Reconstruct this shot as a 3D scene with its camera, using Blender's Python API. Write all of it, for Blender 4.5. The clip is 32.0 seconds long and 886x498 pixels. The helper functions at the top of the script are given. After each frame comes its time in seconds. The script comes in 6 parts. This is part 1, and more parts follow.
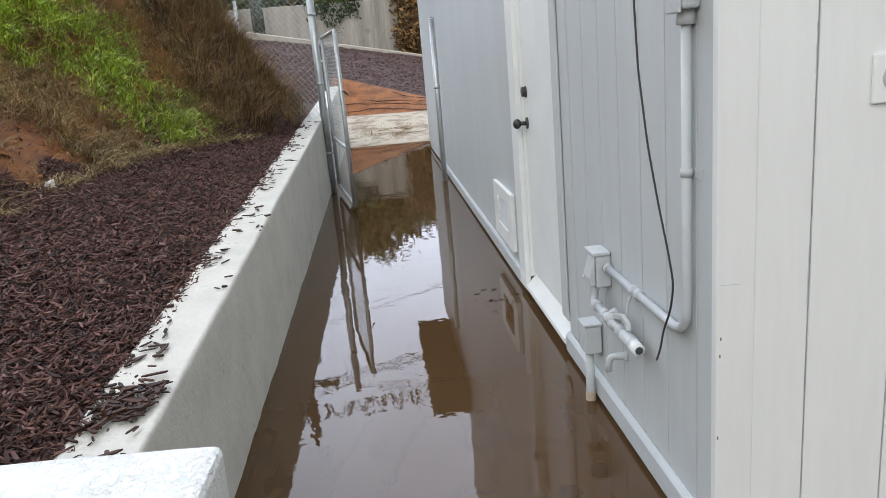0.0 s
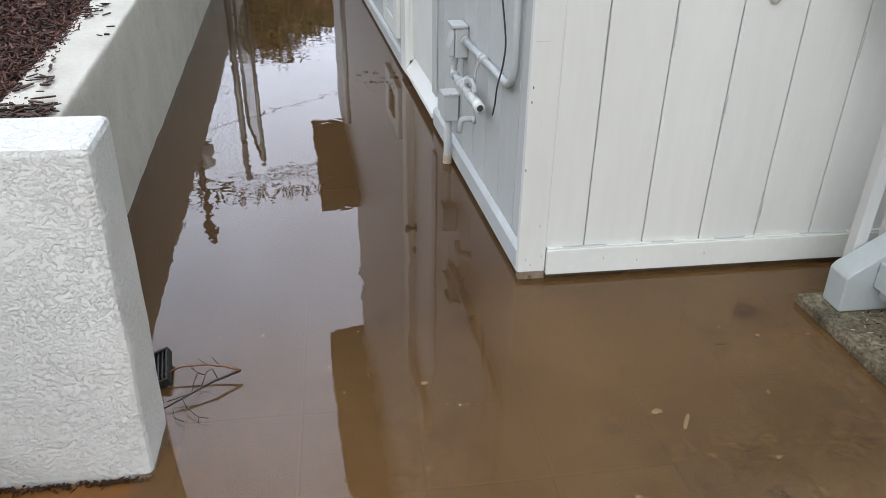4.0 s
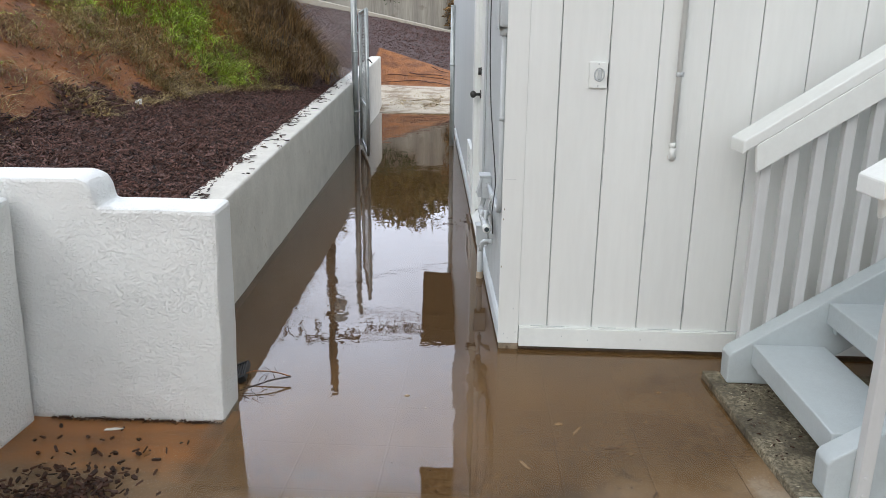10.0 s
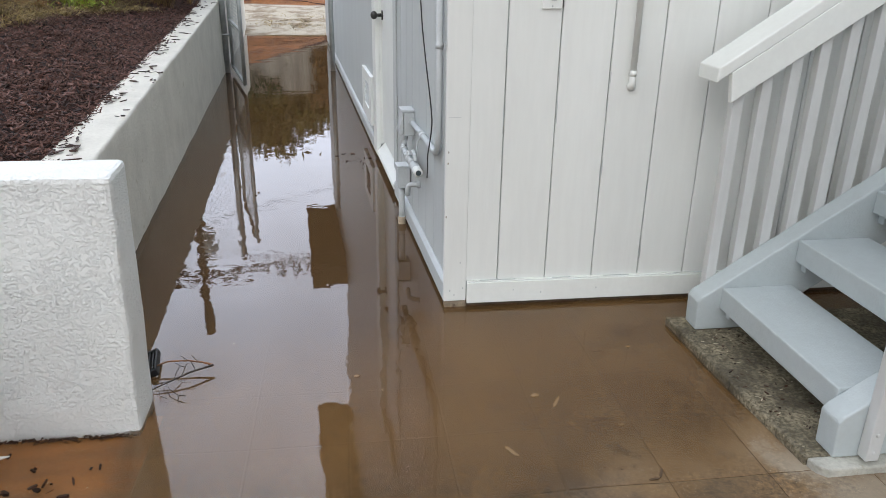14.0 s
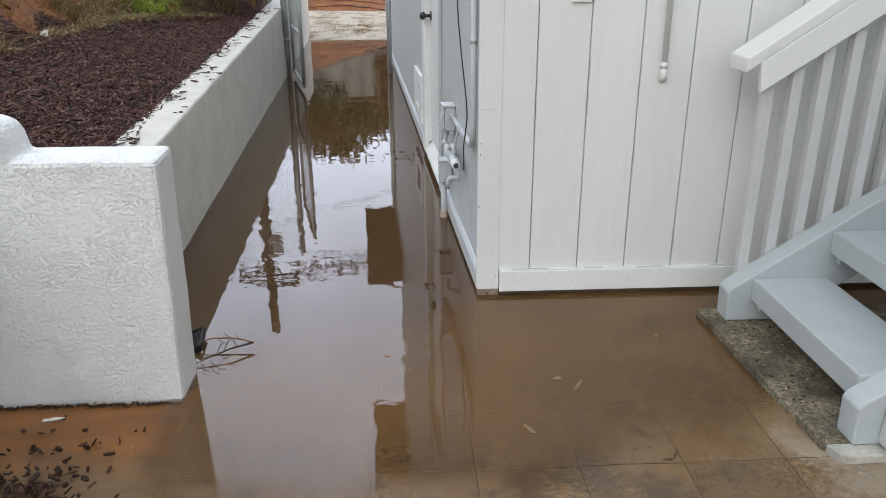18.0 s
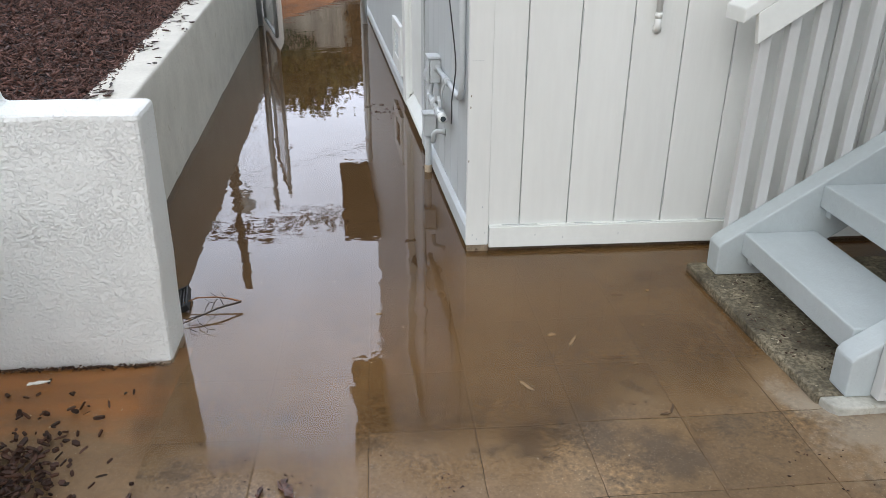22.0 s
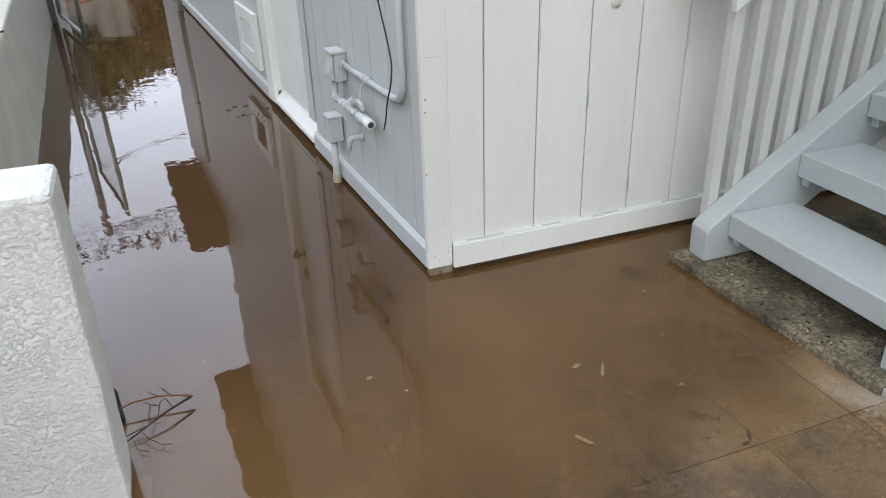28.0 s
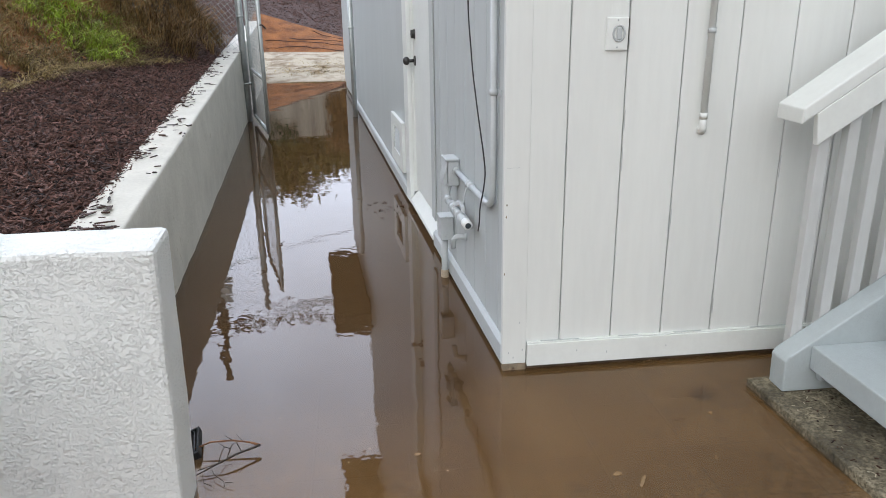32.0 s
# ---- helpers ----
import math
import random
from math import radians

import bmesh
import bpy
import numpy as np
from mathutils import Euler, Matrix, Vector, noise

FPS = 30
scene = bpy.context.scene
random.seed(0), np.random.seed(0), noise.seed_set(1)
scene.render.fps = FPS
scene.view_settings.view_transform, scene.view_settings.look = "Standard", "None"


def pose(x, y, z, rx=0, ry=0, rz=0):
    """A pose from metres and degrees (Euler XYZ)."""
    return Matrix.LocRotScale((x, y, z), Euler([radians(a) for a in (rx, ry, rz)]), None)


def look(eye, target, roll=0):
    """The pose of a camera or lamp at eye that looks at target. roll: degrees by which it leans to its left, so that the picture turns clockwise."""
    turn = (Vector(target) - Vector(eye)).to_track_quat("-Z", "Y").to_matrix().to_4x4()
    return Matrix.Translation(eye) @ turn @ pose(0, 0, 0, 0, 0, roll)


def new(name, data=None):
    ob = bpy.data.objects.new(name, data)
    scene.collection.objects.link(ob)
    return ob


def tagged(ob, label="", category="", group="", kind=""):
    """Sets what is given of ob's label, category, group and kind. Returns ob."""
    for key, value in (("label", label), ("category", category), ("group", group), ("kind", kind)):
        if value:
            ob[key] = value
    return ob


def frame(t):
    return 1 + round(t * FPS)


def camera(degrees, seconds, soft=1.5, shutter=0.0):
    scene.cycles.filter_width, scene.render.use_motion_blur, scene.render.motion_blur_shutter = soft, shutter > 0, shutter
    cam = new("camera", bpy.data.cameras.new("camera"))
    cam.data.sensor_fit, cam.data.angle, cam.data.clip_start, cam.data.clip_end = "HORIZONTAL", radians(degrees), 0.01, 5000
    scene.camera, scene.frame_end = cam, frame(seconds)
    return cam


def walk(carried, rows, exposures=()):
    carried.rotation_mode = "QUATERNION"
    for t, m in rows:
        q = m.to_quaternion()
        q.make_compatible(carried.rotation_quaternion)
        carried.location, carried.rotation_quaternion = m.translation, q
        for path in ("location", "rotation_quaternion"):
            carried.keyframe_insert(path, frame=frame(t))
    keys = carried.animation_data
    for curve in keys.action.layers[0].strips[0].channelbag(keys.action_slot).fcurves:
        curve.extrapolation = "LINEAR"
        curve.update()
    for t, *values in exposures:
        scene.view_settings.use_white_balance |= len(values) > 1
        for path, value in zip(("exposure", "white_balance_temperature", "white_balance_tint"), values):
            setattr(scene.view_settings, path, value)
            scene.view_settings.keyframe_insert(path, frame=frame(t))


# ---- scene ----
cam = camera(61.88, 32.0, soft=0.8)

# path: seconds, eye x, y, z, then yaw (to the left of +y), pitch and roll in degrees
WALK = [
    (0, -0.638, -1.660, 1.378, -0.31, -14.46, -5.09),
    (0.5, -0.648, -1.577, 1.378, -6.35, -16.59, -3.88),
    (1, -0.806, -1.530, 1.360, -13.38, -18.84, -2.58),
    (1.5, -0.951, -1.531, 1.377, -17.21, -20.85, -3.03),
    (2, -0.962, -1.629, 1.324, -17.01, -22.09, -2.16),
    (2.5, -0.877, -1.910, 1.309, -15.51, -24.34, 0.54),
    (3, -0.804, -2.060, 1.324, -14.47, -27.61, 1.03),
    (3.5, -0.695, -2.042, 1.312, -13.58, -28.66, 1.03),
    (4, -0.539, -2.098, 1.303, -7.98, -28.93, 0.70),
    (4.5, -0.340, -2.269, 1.320, 1.36, -27.02, 0.47),
    (6.5, 0.054, -2.953, 1.353, 5.39, -18.87, 0.49),
    (7, -0.010, -3.040, 1.371, 4.95, -17.00, 0.88),
    (7.5, -0.105, -3.145, 1.370, 5.00, -16.01, 1.02),
    (8, -0.127, -3.208, 1.386, 4.40, -14.88, 1.28),
    (8.5, -0.082, -3.251, 1.397, 4.31, -14.24, 1.26),
    (9, -0.045, -3.239, 1.395, 4.59, -14.17, 0.99),
    (9.5, -0.069, -3.221, 1.392, 4.50, -14.39, 0.53),
    (10, -0.088, -3.213, 1.387, 2.91, -15.84, 0.63),
    (10.5, -0.096, -3.215, 1.389, 1.76, -16.09, 0.53),
    (11, -0.092, -3.209, 1.389, 1.43, -16.50, 0.35),
    (11.5, -0.110, -3.197, 1.381, 0.41, -17.61, 0.36),
    (12, -0.136, -3.146, 1.365, -0.20, -20.62, 0.21),
    (12.5, -0.137, -2.981, 1.348, 0.63, -21.10, -0.29),
    (13, -0.130, -2.821, 1.355, 0.67, -20.96, -0.04),
    (13.5, -0.242, -2.779, 1.368, -3.69, -21.22, 0.34),
    (14, -0.375, -2.770, 1.372, -7.78, -21.66, 0.88),
    (14.5, -0.380, -2.778, 1.373, -8.20, -20.97, 0.77),
    (16.5, -0.451, -2.749, 1.369, -8.18, -20.26, -0.47),
    (17, -0.453, -2.754, 1.368, -6.82, -20.31, -0.81),
    (17.5, -0.364, -2.810, 1.370, -4.53, -19.97, -0.69),
    (18, -0.262, -2.893, 1.342, -2.51, -21.26, -0.35),
    (18.5, -0.223, -2.941, 1.317, -2.53, -23.81, 0.14),
    (19, -0.211, -2.973, 1.304, -2.52, -24.54, 0.22),
    (19.5, -0.201, -2.990, 1.314, -2.47, -24.40, 0.20),
    (20, -0.188, -3.002, 1.315, -2.53, -24.54, 0.01),
    (20.5, -0.185, -2.997, 1.321, -2.58, -24.62, -0.20),
    (21, -0.197, -2.977, 1.328, -2.64, -24.64, -0.01),
    (21.5, -0.234, -2.927, 1.324, -3.68, -24.86, 0.39),
    (22, -0.332, -2.841, 1.331, -4.89, -24.82, 0.23),
    (22.5, -0.421, -2.778, 1.330, -6.47, -24.90, -0.09),
    (23, -0.458, -2.745, 1.315, -7.59, -25.90, -0.44),
    (23.5, -0.476, -2.649, 1.294, -7.22, -26.50, -1.00),
    (24, -0.463, -2.461, 1.316, -7.99, -26.22, -0.81),
    (24.5, -0.516, -2.369, 1.319, -10.65, -25.35, -0.58),
    (25, -0.635, -2.288, 1.349, -13.50, -25.30, -1.29),
    (25.5, -0.701, -2.272, 1.354, -16.05, -25.65, -1.95),
    (27.5, -0.752, -2.262, 1.349, -19.00, -27.30, -2.33),
    (28, -0.752, -2.263, 1.342, -19.90, -27.32, -1.88),
    (28.5, -0.705, -2.304, 1.358, -20.95, -27.45, -1.77),
    (29, -0.625, -2.383, 1.342, -19.07, -27.36, -1.02),
    (29.5, -0.556, -2.466, 1.338, -14.38, -27.28, -1.28),
    (30, -0.530, -2.499, 1.341, -12.27, -27.10, -1.24),
    (30.5, -0.536, -2.527, 1.339, -10.69, -26.27, -1.00),
    (31, -0.554, -2.519, 1.358, -8.18, -23.85, -0.86),
    (31.5, -0.537, -2.517, 1.354, -7.25, -20.71, -0.90),
    (32, -0.507, -2.528, 1.368, -6.62, -18.63, -0.86),
]


def stance(x, y, z, yaw, pitch, roll):
    yaw, pitch = radians(yaw), radians(pitch)
    ahead = Vector((-math.sin(yaw) * math.cos(pitch), math.cos(yaw) * math.cos(pitch), math.sin(pitch)))
    return look((x, y, z), Vector((x, y, z)) + ahead, roll)


walk(cam, [(row[0], stance(*row[1:])) for row in WALK], [(0, 0.26), (4.0, 0.25), (7.0, 0.25), (13.0, 0.23), (15.0, 0.24), (17.0, 0.19), (18.0, 0.16), (19.0, 0.27), (20.0, 0.34), (22.0, 0.29), (25.0, 0.27), (32.0, 0.26)])


# ---- world and sun ----
world = bpy.data.worlds.new("overcast_sky")
scene.world = world
world.use_nodes = True
wn, wl = world.node_tree.nodes, world.node_tree.links
wn.clear()
sky = wn.new("ShaderNodeTexSky")
sky.sky_type, sky.sun_disc = "NISHITA", False
sky.sun_elevation, sky.sun_rotation = radians(35), radians(209)
sky.air_density, sky.dust_density = 1.0, 4.0
grey = wn.new("ShaderNodeHueSaturation")
grey.inputs["Saturation"].default_value = 0.22
grey.inputs["Value"].default_value = 1.0
wl.new(sky.outputs[0], grey.inputs["Color"])
wcoord = wn.new("ShaderNodeTexCoord")
clouds = wn.new("ShaderNodeTexNoise")
clouds.inputs["Scale"].default_value, clouds.inputs["Detail"].default_value = 3.0, 5.0
wl.new(wcoord.outputs["Generated"], clouds.inputs["Vector"])
cramp = wn.new("ShaderNodeMapRange")
cramp.inputs["From Min"].default_value, cramp.inputs["From Max"].default_value = 0.3, 0.7
cramp.inputs["To Min"].default_value, cramp.inputs["To Max"].default_value = 0.55, 0.95
wl.new(clouds.outputs["Fac"], cramp.inputs["Value"])
veil = wn.new("ShaderNodeMix")
veil.data_type = "RGBA"
wl.new(cramp.outputs[0], veil.inputs["Factor"])
# a bright cloud glow is added opposite the sun, for the water to mirror
toward = wn.new("ShaderNodeVectorMath")
toward.operation = "DOT_PRODUCT"
toward.inputs[1].default_value = Vector((-0.12, 0.83, 0.54)).normalized()
wl.new(wcoord.outputs["Generated"], toward.inputs[0])
glow = wn.new("ShaderNodeMapRange")
glow.interpolation_type = "SMOOTHSTEP"
glow.inputs["From Min"].default_value, glow.inputs["From Max"].default_value = 0.48, 1.0
wl.new(toward.outputs["Value"], glow.inputs["Value"])
tint = wn.new("ShaderNodeMix")
tint.data_type = "RGBA"
tint.inputs["A"].default_value = (9.6, 9.85, 10.5, 1)
tint.inputs["B"].default_value = (29.0, 31.6, 38.0, 1)
wl.new(glow.outputs[0], tint.inputs["Factor"])
wl.new(tint.outputs["Result"], veil.inputs["B"])
wl.new(grey.outputs[0], veil.inputs["A"])
back = wn.new("ShaderNodeBackground")
back.inputs["Strength"].default_value = 0.12
wl.new(veil.outputs["Result"], back.inputs["Color"])
wout = wn.new("ShaderNodeOutputWorld")
wl.new(back.outputs[0], wout.inputs["Surface"])

sun = new("sun", bpy.data.lights.new("sun", "SUN"))
sun.data.energy, sun.data.angle, sun.data.color = 0.36, radians(30), (1.0, 0.98, 0.94)
sun.matrix_world = look((-3.6, -6.4, 5.2), (0, 0, 0))


# ---- materials ----
def nodes_of(name):
    m = bpy.data.materials.new(name)
    m.use_nodes = True
    return m, m.node_tree.nodes, m.node_tree.links, m.node_tree.nodes["Principled BSDF"]


def noise_node(n, l, scale, detail=4.0, stretch=(1, 1, 1), rough=0.55):
    pos = n.new("ShaderNodeNewGeometry")
    mp = n.new("ShaderNodeMapping")
    mp.inputs["Scale"].default_value = stretch
    l.new(pos.outputs["Position"], mp.inputs["Vector"])
    t = n.new("ShaderNodeTexNoise")
    t.inputs["Scale"].default_value, t.inputs["Detail"].default_value, t.inputs["Roughness"].default_value = scale, detail, rough
    l.new(mp.outputs[0], t.inputs["Vector"])
    return t


def ramp_node(n, l, source, stops):
    r = n.new("ShaderNodeValToRGB")
    while len(r.color_ramp.elements) < len(stops):
        r.color_ramp.elements.new(0.5)
    for e, (p, c) in zip(r.color_ramp.elements, stops):
        e.position, e.color = p, (*c, 1)
    l.new(source, r.inputs["Fac"])
    return r


def mix_node(n, l, kind, fac, a, b):
    m = n.new("ShaderNodeMix")
    m.data_type, m.blend_type = "RGBA", kind
    for key, v in (("Factor", fac), ("A", a), ("B", b)):
        if isinstance(v, bpy.types.NodeSocket):
            l.new(v, m.inputs[key])
        else:
            m.inputs[key].default_value = v if key == "Factor" else (*v, 1)
    return m.outputs["Result"]


def surface(name, base, vary=0.08, scale=6.0, rough=0.6, bump=0.0, bump_scale=60.0, stretch=(1, 1, 1), spots=None,
            spot_scale=9.0, spot_cut=0.62, metal=0.0, island=0.0, per_object=0.0, bump2=0.0, bump2_scale=9.0, coarse=None, damp=None):
    """A node material: a base colour that varies at two scales, stains of their own colour, fine relief."""
    m, n, l, p = nodes_of(name)
    p.inputs["Roughness"].default_value, p.inputs["Metallic"].default_value = rough, metal
    big, fine = noise_node(n, l, scale, 5, stretch), noise_node(n, l, scale * 11, 3, stretch)
    dark, light = tuple(c * (1 - vary) for c in base), tuple(min(1, c * (1 + vary)) for c in base)
    col = ramp_node(n, l, big.outputs["Fac"], [(0.3, dark), (0.7, coarse or light)]).outputs[0]
    grain = ramp_node(n, l, fine.outputs["Fac"], [(0.3, (1 - vary,) * 3), (0.7, (1, 1, 1))]).outputs[0]
    col = mix_node(n, l, "MULTIPLY", 1.0, col, grain)
    if spots:
        s = noise_node(n, l, spot_scale, 6, (1, 1, 1), 0.65)
        cut = ramp_node(n, l, s.outputs["Fac"], [(spot_cut, (0, 0, 0)), (spot_cut + 0.1, (1, 1, 1))]).outputs[0]
        col = mix_node(n, l, "MIX", cut, col, spots)
    if island:
        g = n.new("ShaderNodeNewGeometry")
        r = ramp_node(n, l, g.outputs["Random Per Island"], [(0, (1 - island,) * 3), (1, (1 + island,) * 3)]).outputs[0]
        col = mix_node(n, l, "MULTIPLY", 1.0, col, r)
    if per_object:
        o = n.new("ShaderNodeObjectInfo")
        r = ramp_node(n, l, o.outputs["Random"], [(0, (1 - per_object,) * 3), (1, (1, 1, 1))]).outputs[0]
        col = mix_node(n, l, "MULTIPLY", 1.0, col, r)
    l.new(col, p.inputs["Base Color"])
    if damp:
        wet = n.new("ShaderNodeMapRange")
        wet.inputs["From Min"].default_value, wet.inputs["From Max"].default_value = 0.4, 0.62
        wet.inputs["To Min"].default_value, wet.inputs["To Max"].default_value = damp
        l.new(noise_node(n, l, 5.0, 5).outputs["Fac"], wet.inputs["Value"])
        l.new(wet.outputs[0], p.inputs["Roughness"])
    normal = None
    for amount, size in ((bump2, bump2_scale), (bump, bump_scale)):
        if amount:
            t = noise_node(n, l, size, 4, stretch if size == bump_scale else (1, 1, 1))
            b = n.new("ShaderNodeBump")
            b.inputs["Strength"].default_value, b.inputs["Distance"].default_value = 1.0, amount
            l.new(t.outputs["Fac"], b.inputs["Height"])
            if normal:
                l.new(normal, b.inputs["Normal"])
            normal = b.outputs[0]
    if normal:
        l.new(normal, p.inputs["Normal"])
    return m


WHITE = surface("white_wood_paint", (0.78, 0.81, 0.79), 0.04, 3, 0.45, 0.0006, 90, (1, 1, 0.12), (0.62, 0.62, 0.58), 14, 0.72, bump2=0.0015, bump2_scale=7, per_object=0.03)
TRIM = surface("white_trim_paint", (0.785, 0.82, 0.80), 0.035, 4, 0.4, 0.0005, 80, spots=(0.58, 0.58, 0.54), spot_scale=18, spot_cut=0.75)
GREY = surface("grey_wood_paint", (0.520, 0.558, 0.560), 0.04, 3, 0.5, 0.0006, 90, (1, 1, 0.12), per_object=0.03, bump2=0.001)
STAIR = surface("pale_blue_grey_paint", (0.470, 0.528, 0.545), 0.05, 4, 0.42, 0.0012, 120, spots=(0.40, 0.42, 0.41), spot_scale=25, spot_cut=0.74, bump2=0.0012, bump2_scale=30)
BALUSTER = surface("worn_white_paint", (0.585, 0.605, 0.605), 0.05, 5, 0.5, 0.0006, 90, (1, 1, 0.2), (0.48, 0.48, 0.46), 20, 0.7)
CAPPAINT = surface("white_wall_paint", (0.655, 0.640, 0.570), 0.08, 5, 0.75, 0.0035, 75, spots=(0.45, 0.42, 0.33), spot_scale=10, spot_cut=0.63, bump2=0.005, bump2_scale=16)
SLAB = surface("mossy_concrete", (0.275, 0.240, 0.165), 0.7, 7, 0.85, 0.003, 190, spots=(0.095, 0.080, 0.048), spot_scale=85, spot_cut=0.50, bump2=0.003, bump2_scale=60)
SLABTRIM = surface("painted_concrete_edge", (0.48, 0.48, 0.43), 0.2, 8, 0.7, 0.003, 90, spots=(0.3, 0.28, 0.22), spot_scale=12, spot_cut=0.58)
FOUND = surface("damp_stained_footing", (0.095, 0.068, 0.046), 0.45, 12, 0.7, 0.002, 60, spots=(0.24, 0.19, 0.13), spot_scale=14, spot_cut=0.6)
JOINT = surface("joint_dirt", (0.150, 0.097, 0.050), 0.4, 14, 0.9, spots=(0.040, 0.027, 0.016), spot_scale=5, spot_cut=0.49)
ALLEY = surface("muddy_alley_floor", (0.14, 0.085, 0.045), 0.2, 2, 0.7)
GALV = surface("galvanised_steel", (0.52, 0.56, 0.56), 0.12, 12, 0.42, 0.0003, 120, metal=0.65)
BLACK = surface("black_plastic", (0.02, 0.021, 0.022), 0.2, 20, 0.5)
DARKMETAL = surface("dark_bronze_metal", (0.06, 0.06, 0.058), 0.2, 30, 0.35, metal=0.7)
SLATE = surface("dark_slate_panel", (0.040, 0.058, 0.066), 0.12, 4, 0.4)
PALEGREY = surface("pale_grey_trim_paint", (0.50, 0.54, 0.55), 0.05, 5, 0.45, 0.0006, 80, spots=(0.40, 0.38, 0.34), spot_scale=16, spot_cut=0.7)
SILLWOOD = surface("bare_weathered_sill", (0.25, 0.20, 0.14), 0.35, 20, 0.8, 0.002, 90, spots=(0.10, 0.07, 0.045), spot_scale=30, spot_cut=0.58)
PIPE = surface("grey_painted_pipe", (0.51, 0.545, 0.555), 0.06, 12, 0.45, 0.0004, 90)
RUSTYPIPE = surface("rust_stained_pipe", (0.40, 0.33, 0.24), 0.2, 30, 0.7, 0.001, 120, spots=(0.20, 0.12, 0.06), spot_scale=40, spot_cut=0.55)
WIRE = surface("black_cable", (0.035, 0.037, 0.04), 0.2, 30, 0.5)
CHIP = surface("brown_bark_chip", (0.122, 0.063, 0.050), 0.35, 40, 0.7, 0.0, 200, island=0.95)
CHIPWET = surface("wet_bark_chip", (0.050, 0.022, 0.013), 0.3, 40, 0.6, 0.001, 200, island=0.7)
CLOD = surface("red_soil_clod", (0.34, 0.135, 0.042), 0.3, 30, 0.95, island=0.5)
BARKWET = surface("wet_red_bark", (0.10, 0.042, 0.026), 0.5, 60, 0.35, 0.003, 160, spots=(0.03, 0.016, 0.012), spot_scale=70, spot_cut=0.5)
SANDPATCH = surface("pale_wet_sand", (0.36, 0.31, 0.22), 0.25, 14, 0.8, 0.002, 120, spots=(0.20, 0.135, 0.07), spot_scale=11, spot_cut=0.56)
SPRIG = surface("green_stem", (0.13, 0.135, 0.07), 0.25, 30, 0.5)
SCRAP = surface("pale_soaked_leaf", (0.27, 0.185, 0.095), 0.25, 40, 0.6)
SOAKED = surface("dark_soaked_leaf", (0.095, 0.056, 0.027), 0.3, 40, 0.6)
FLECK = surface("pale_plant_fleck", (0.52, 0.46, 0.34), 0.2, 40, 0.7)
RUSTWIRE = surface("rusty_barbed_wire", (0.085, 0.065, 0.05), 0.3, 30, 0.7)
TWIG = surface("dark_bare_twig", (0.055, 0.040, 0.030), 0.3, 60, 0.7)
for m in (CHIP, CHIPWET):
    m.node_tree.nodes["Principled BSDF"].inputs["Specular IOR Level"].default_value = 0.3
TWIGRED = surface("reddish_twig", (0.28, 0.12, 0.055), 0.3, 60, 0.6)
PAPER = surface("white_paper", (0.75, 0.74, 0.70), 0.06, 30, 0.7)
GREENBLADE = surface("fresh_grass", (0.48, 0.63, 0.070), 0.35, 3, 0.55, island=0.7)
DRYBLADE = surface("dry_grass", (0.37, 0.27, 0.105), 0.35, 4, 0.7, island=0.7)
BRUSH = surface("brown_dry_brush", (0.26, 0.155, 0.060), 0.35, 3, 0.85, island=0.8)
BARK = surface("grey_brown_bark", (0.13, 0.10, 0.07), 0.3, 8, 0.85, 0.006, 25)
LEAF = surface("olive_leaves", (0.150, 0.125, 0.022), 0.3, 2, 0.6, island=0.5)
VINE = surface("dark_green_leaves", (0.045, 0.085, 0.030), 0.3, 4, 0.6, island=0.5)
FARWALL = surface("streaked_grey_concrete", (0.42, 0.40, 0.345), 0.28, 3.5, 0.85, 0.004, 30, (1, 1, 0.05), (0.26, 0.24, 0.20), 1.6, 0.58)
CURB = surface("pale_concrete_curb", (0.46, 0.43, 0.36), 0.1, 5, 0.85)
ROOF = surface("dark_brown_eave_wood", (0.055, 0.035, 0.020), 0.2, 5, 0.8)
POLEWOOD = surface("weathered_pole_wood", (0.10, 0.075, 0.055), 0.25, 6, 0.9)


def math_node(n, l, kind, a, b=0.0):
    m = n.new("ShaderNodeMath")
    m.operation = kind
    for key, v in ((0, a), (1, b)):
        if isinstance(v, bpy.types.NodeSocket):
            l.new(v, m.inputs[key])
        else:
            m.inputs[key].default_value = v
    return m.outputs[0]


def bump_node(n, l, height, far, normal=None):
    b = n.new("ShaderNodeBump")
    b.inputs["Strength"].default_value, b.inputs["Distance"].default_value = 1.0, far
    l.new(height, b.inputs["Height"])
    if normal:
        l.new(normal, b.inputs["Normal"])
    return b.outputs[0]


def patch_node(n, l, x, y, radius, ragged=1.3):
    """A stain with a ragged edge round a place of the ground: 1 in its heart, 0 outside."""
    pos = n.new("ShaderNodeNewGeometry")
    far = n.new("ShaderNodeVectorMath")
    far.operation = "DISTANCE"
    l.new(pos.outputs["Position"], far.inputs[0])
    far.inputs[1].default_value = (x, y, 0)
    wob = noise_node(n, l, 9.0, 7, rough=0.7)
    d = math_node(n, l, "MULTIPLY_ADD", wob.outputs["Fac"], 2 * ragged * radius)
    d.node.inputs[2].default_value = -ragged * radius
    d = math_node(n, l, "ADD", far.outputs["Value"], d)
    r = n.new("ShaderNodeMapRange")
    r.interpolation_type = "SMOOTHSTEP"
    for key, v in (("From Min", radius), ("From Max", radius * 0.25), ("To Min", 0.0), ("To Max", 1.0)):
        r.inputs[key].default_value = v
    l.new(d, r.inputs["Value"])
    return r.outputs[0]


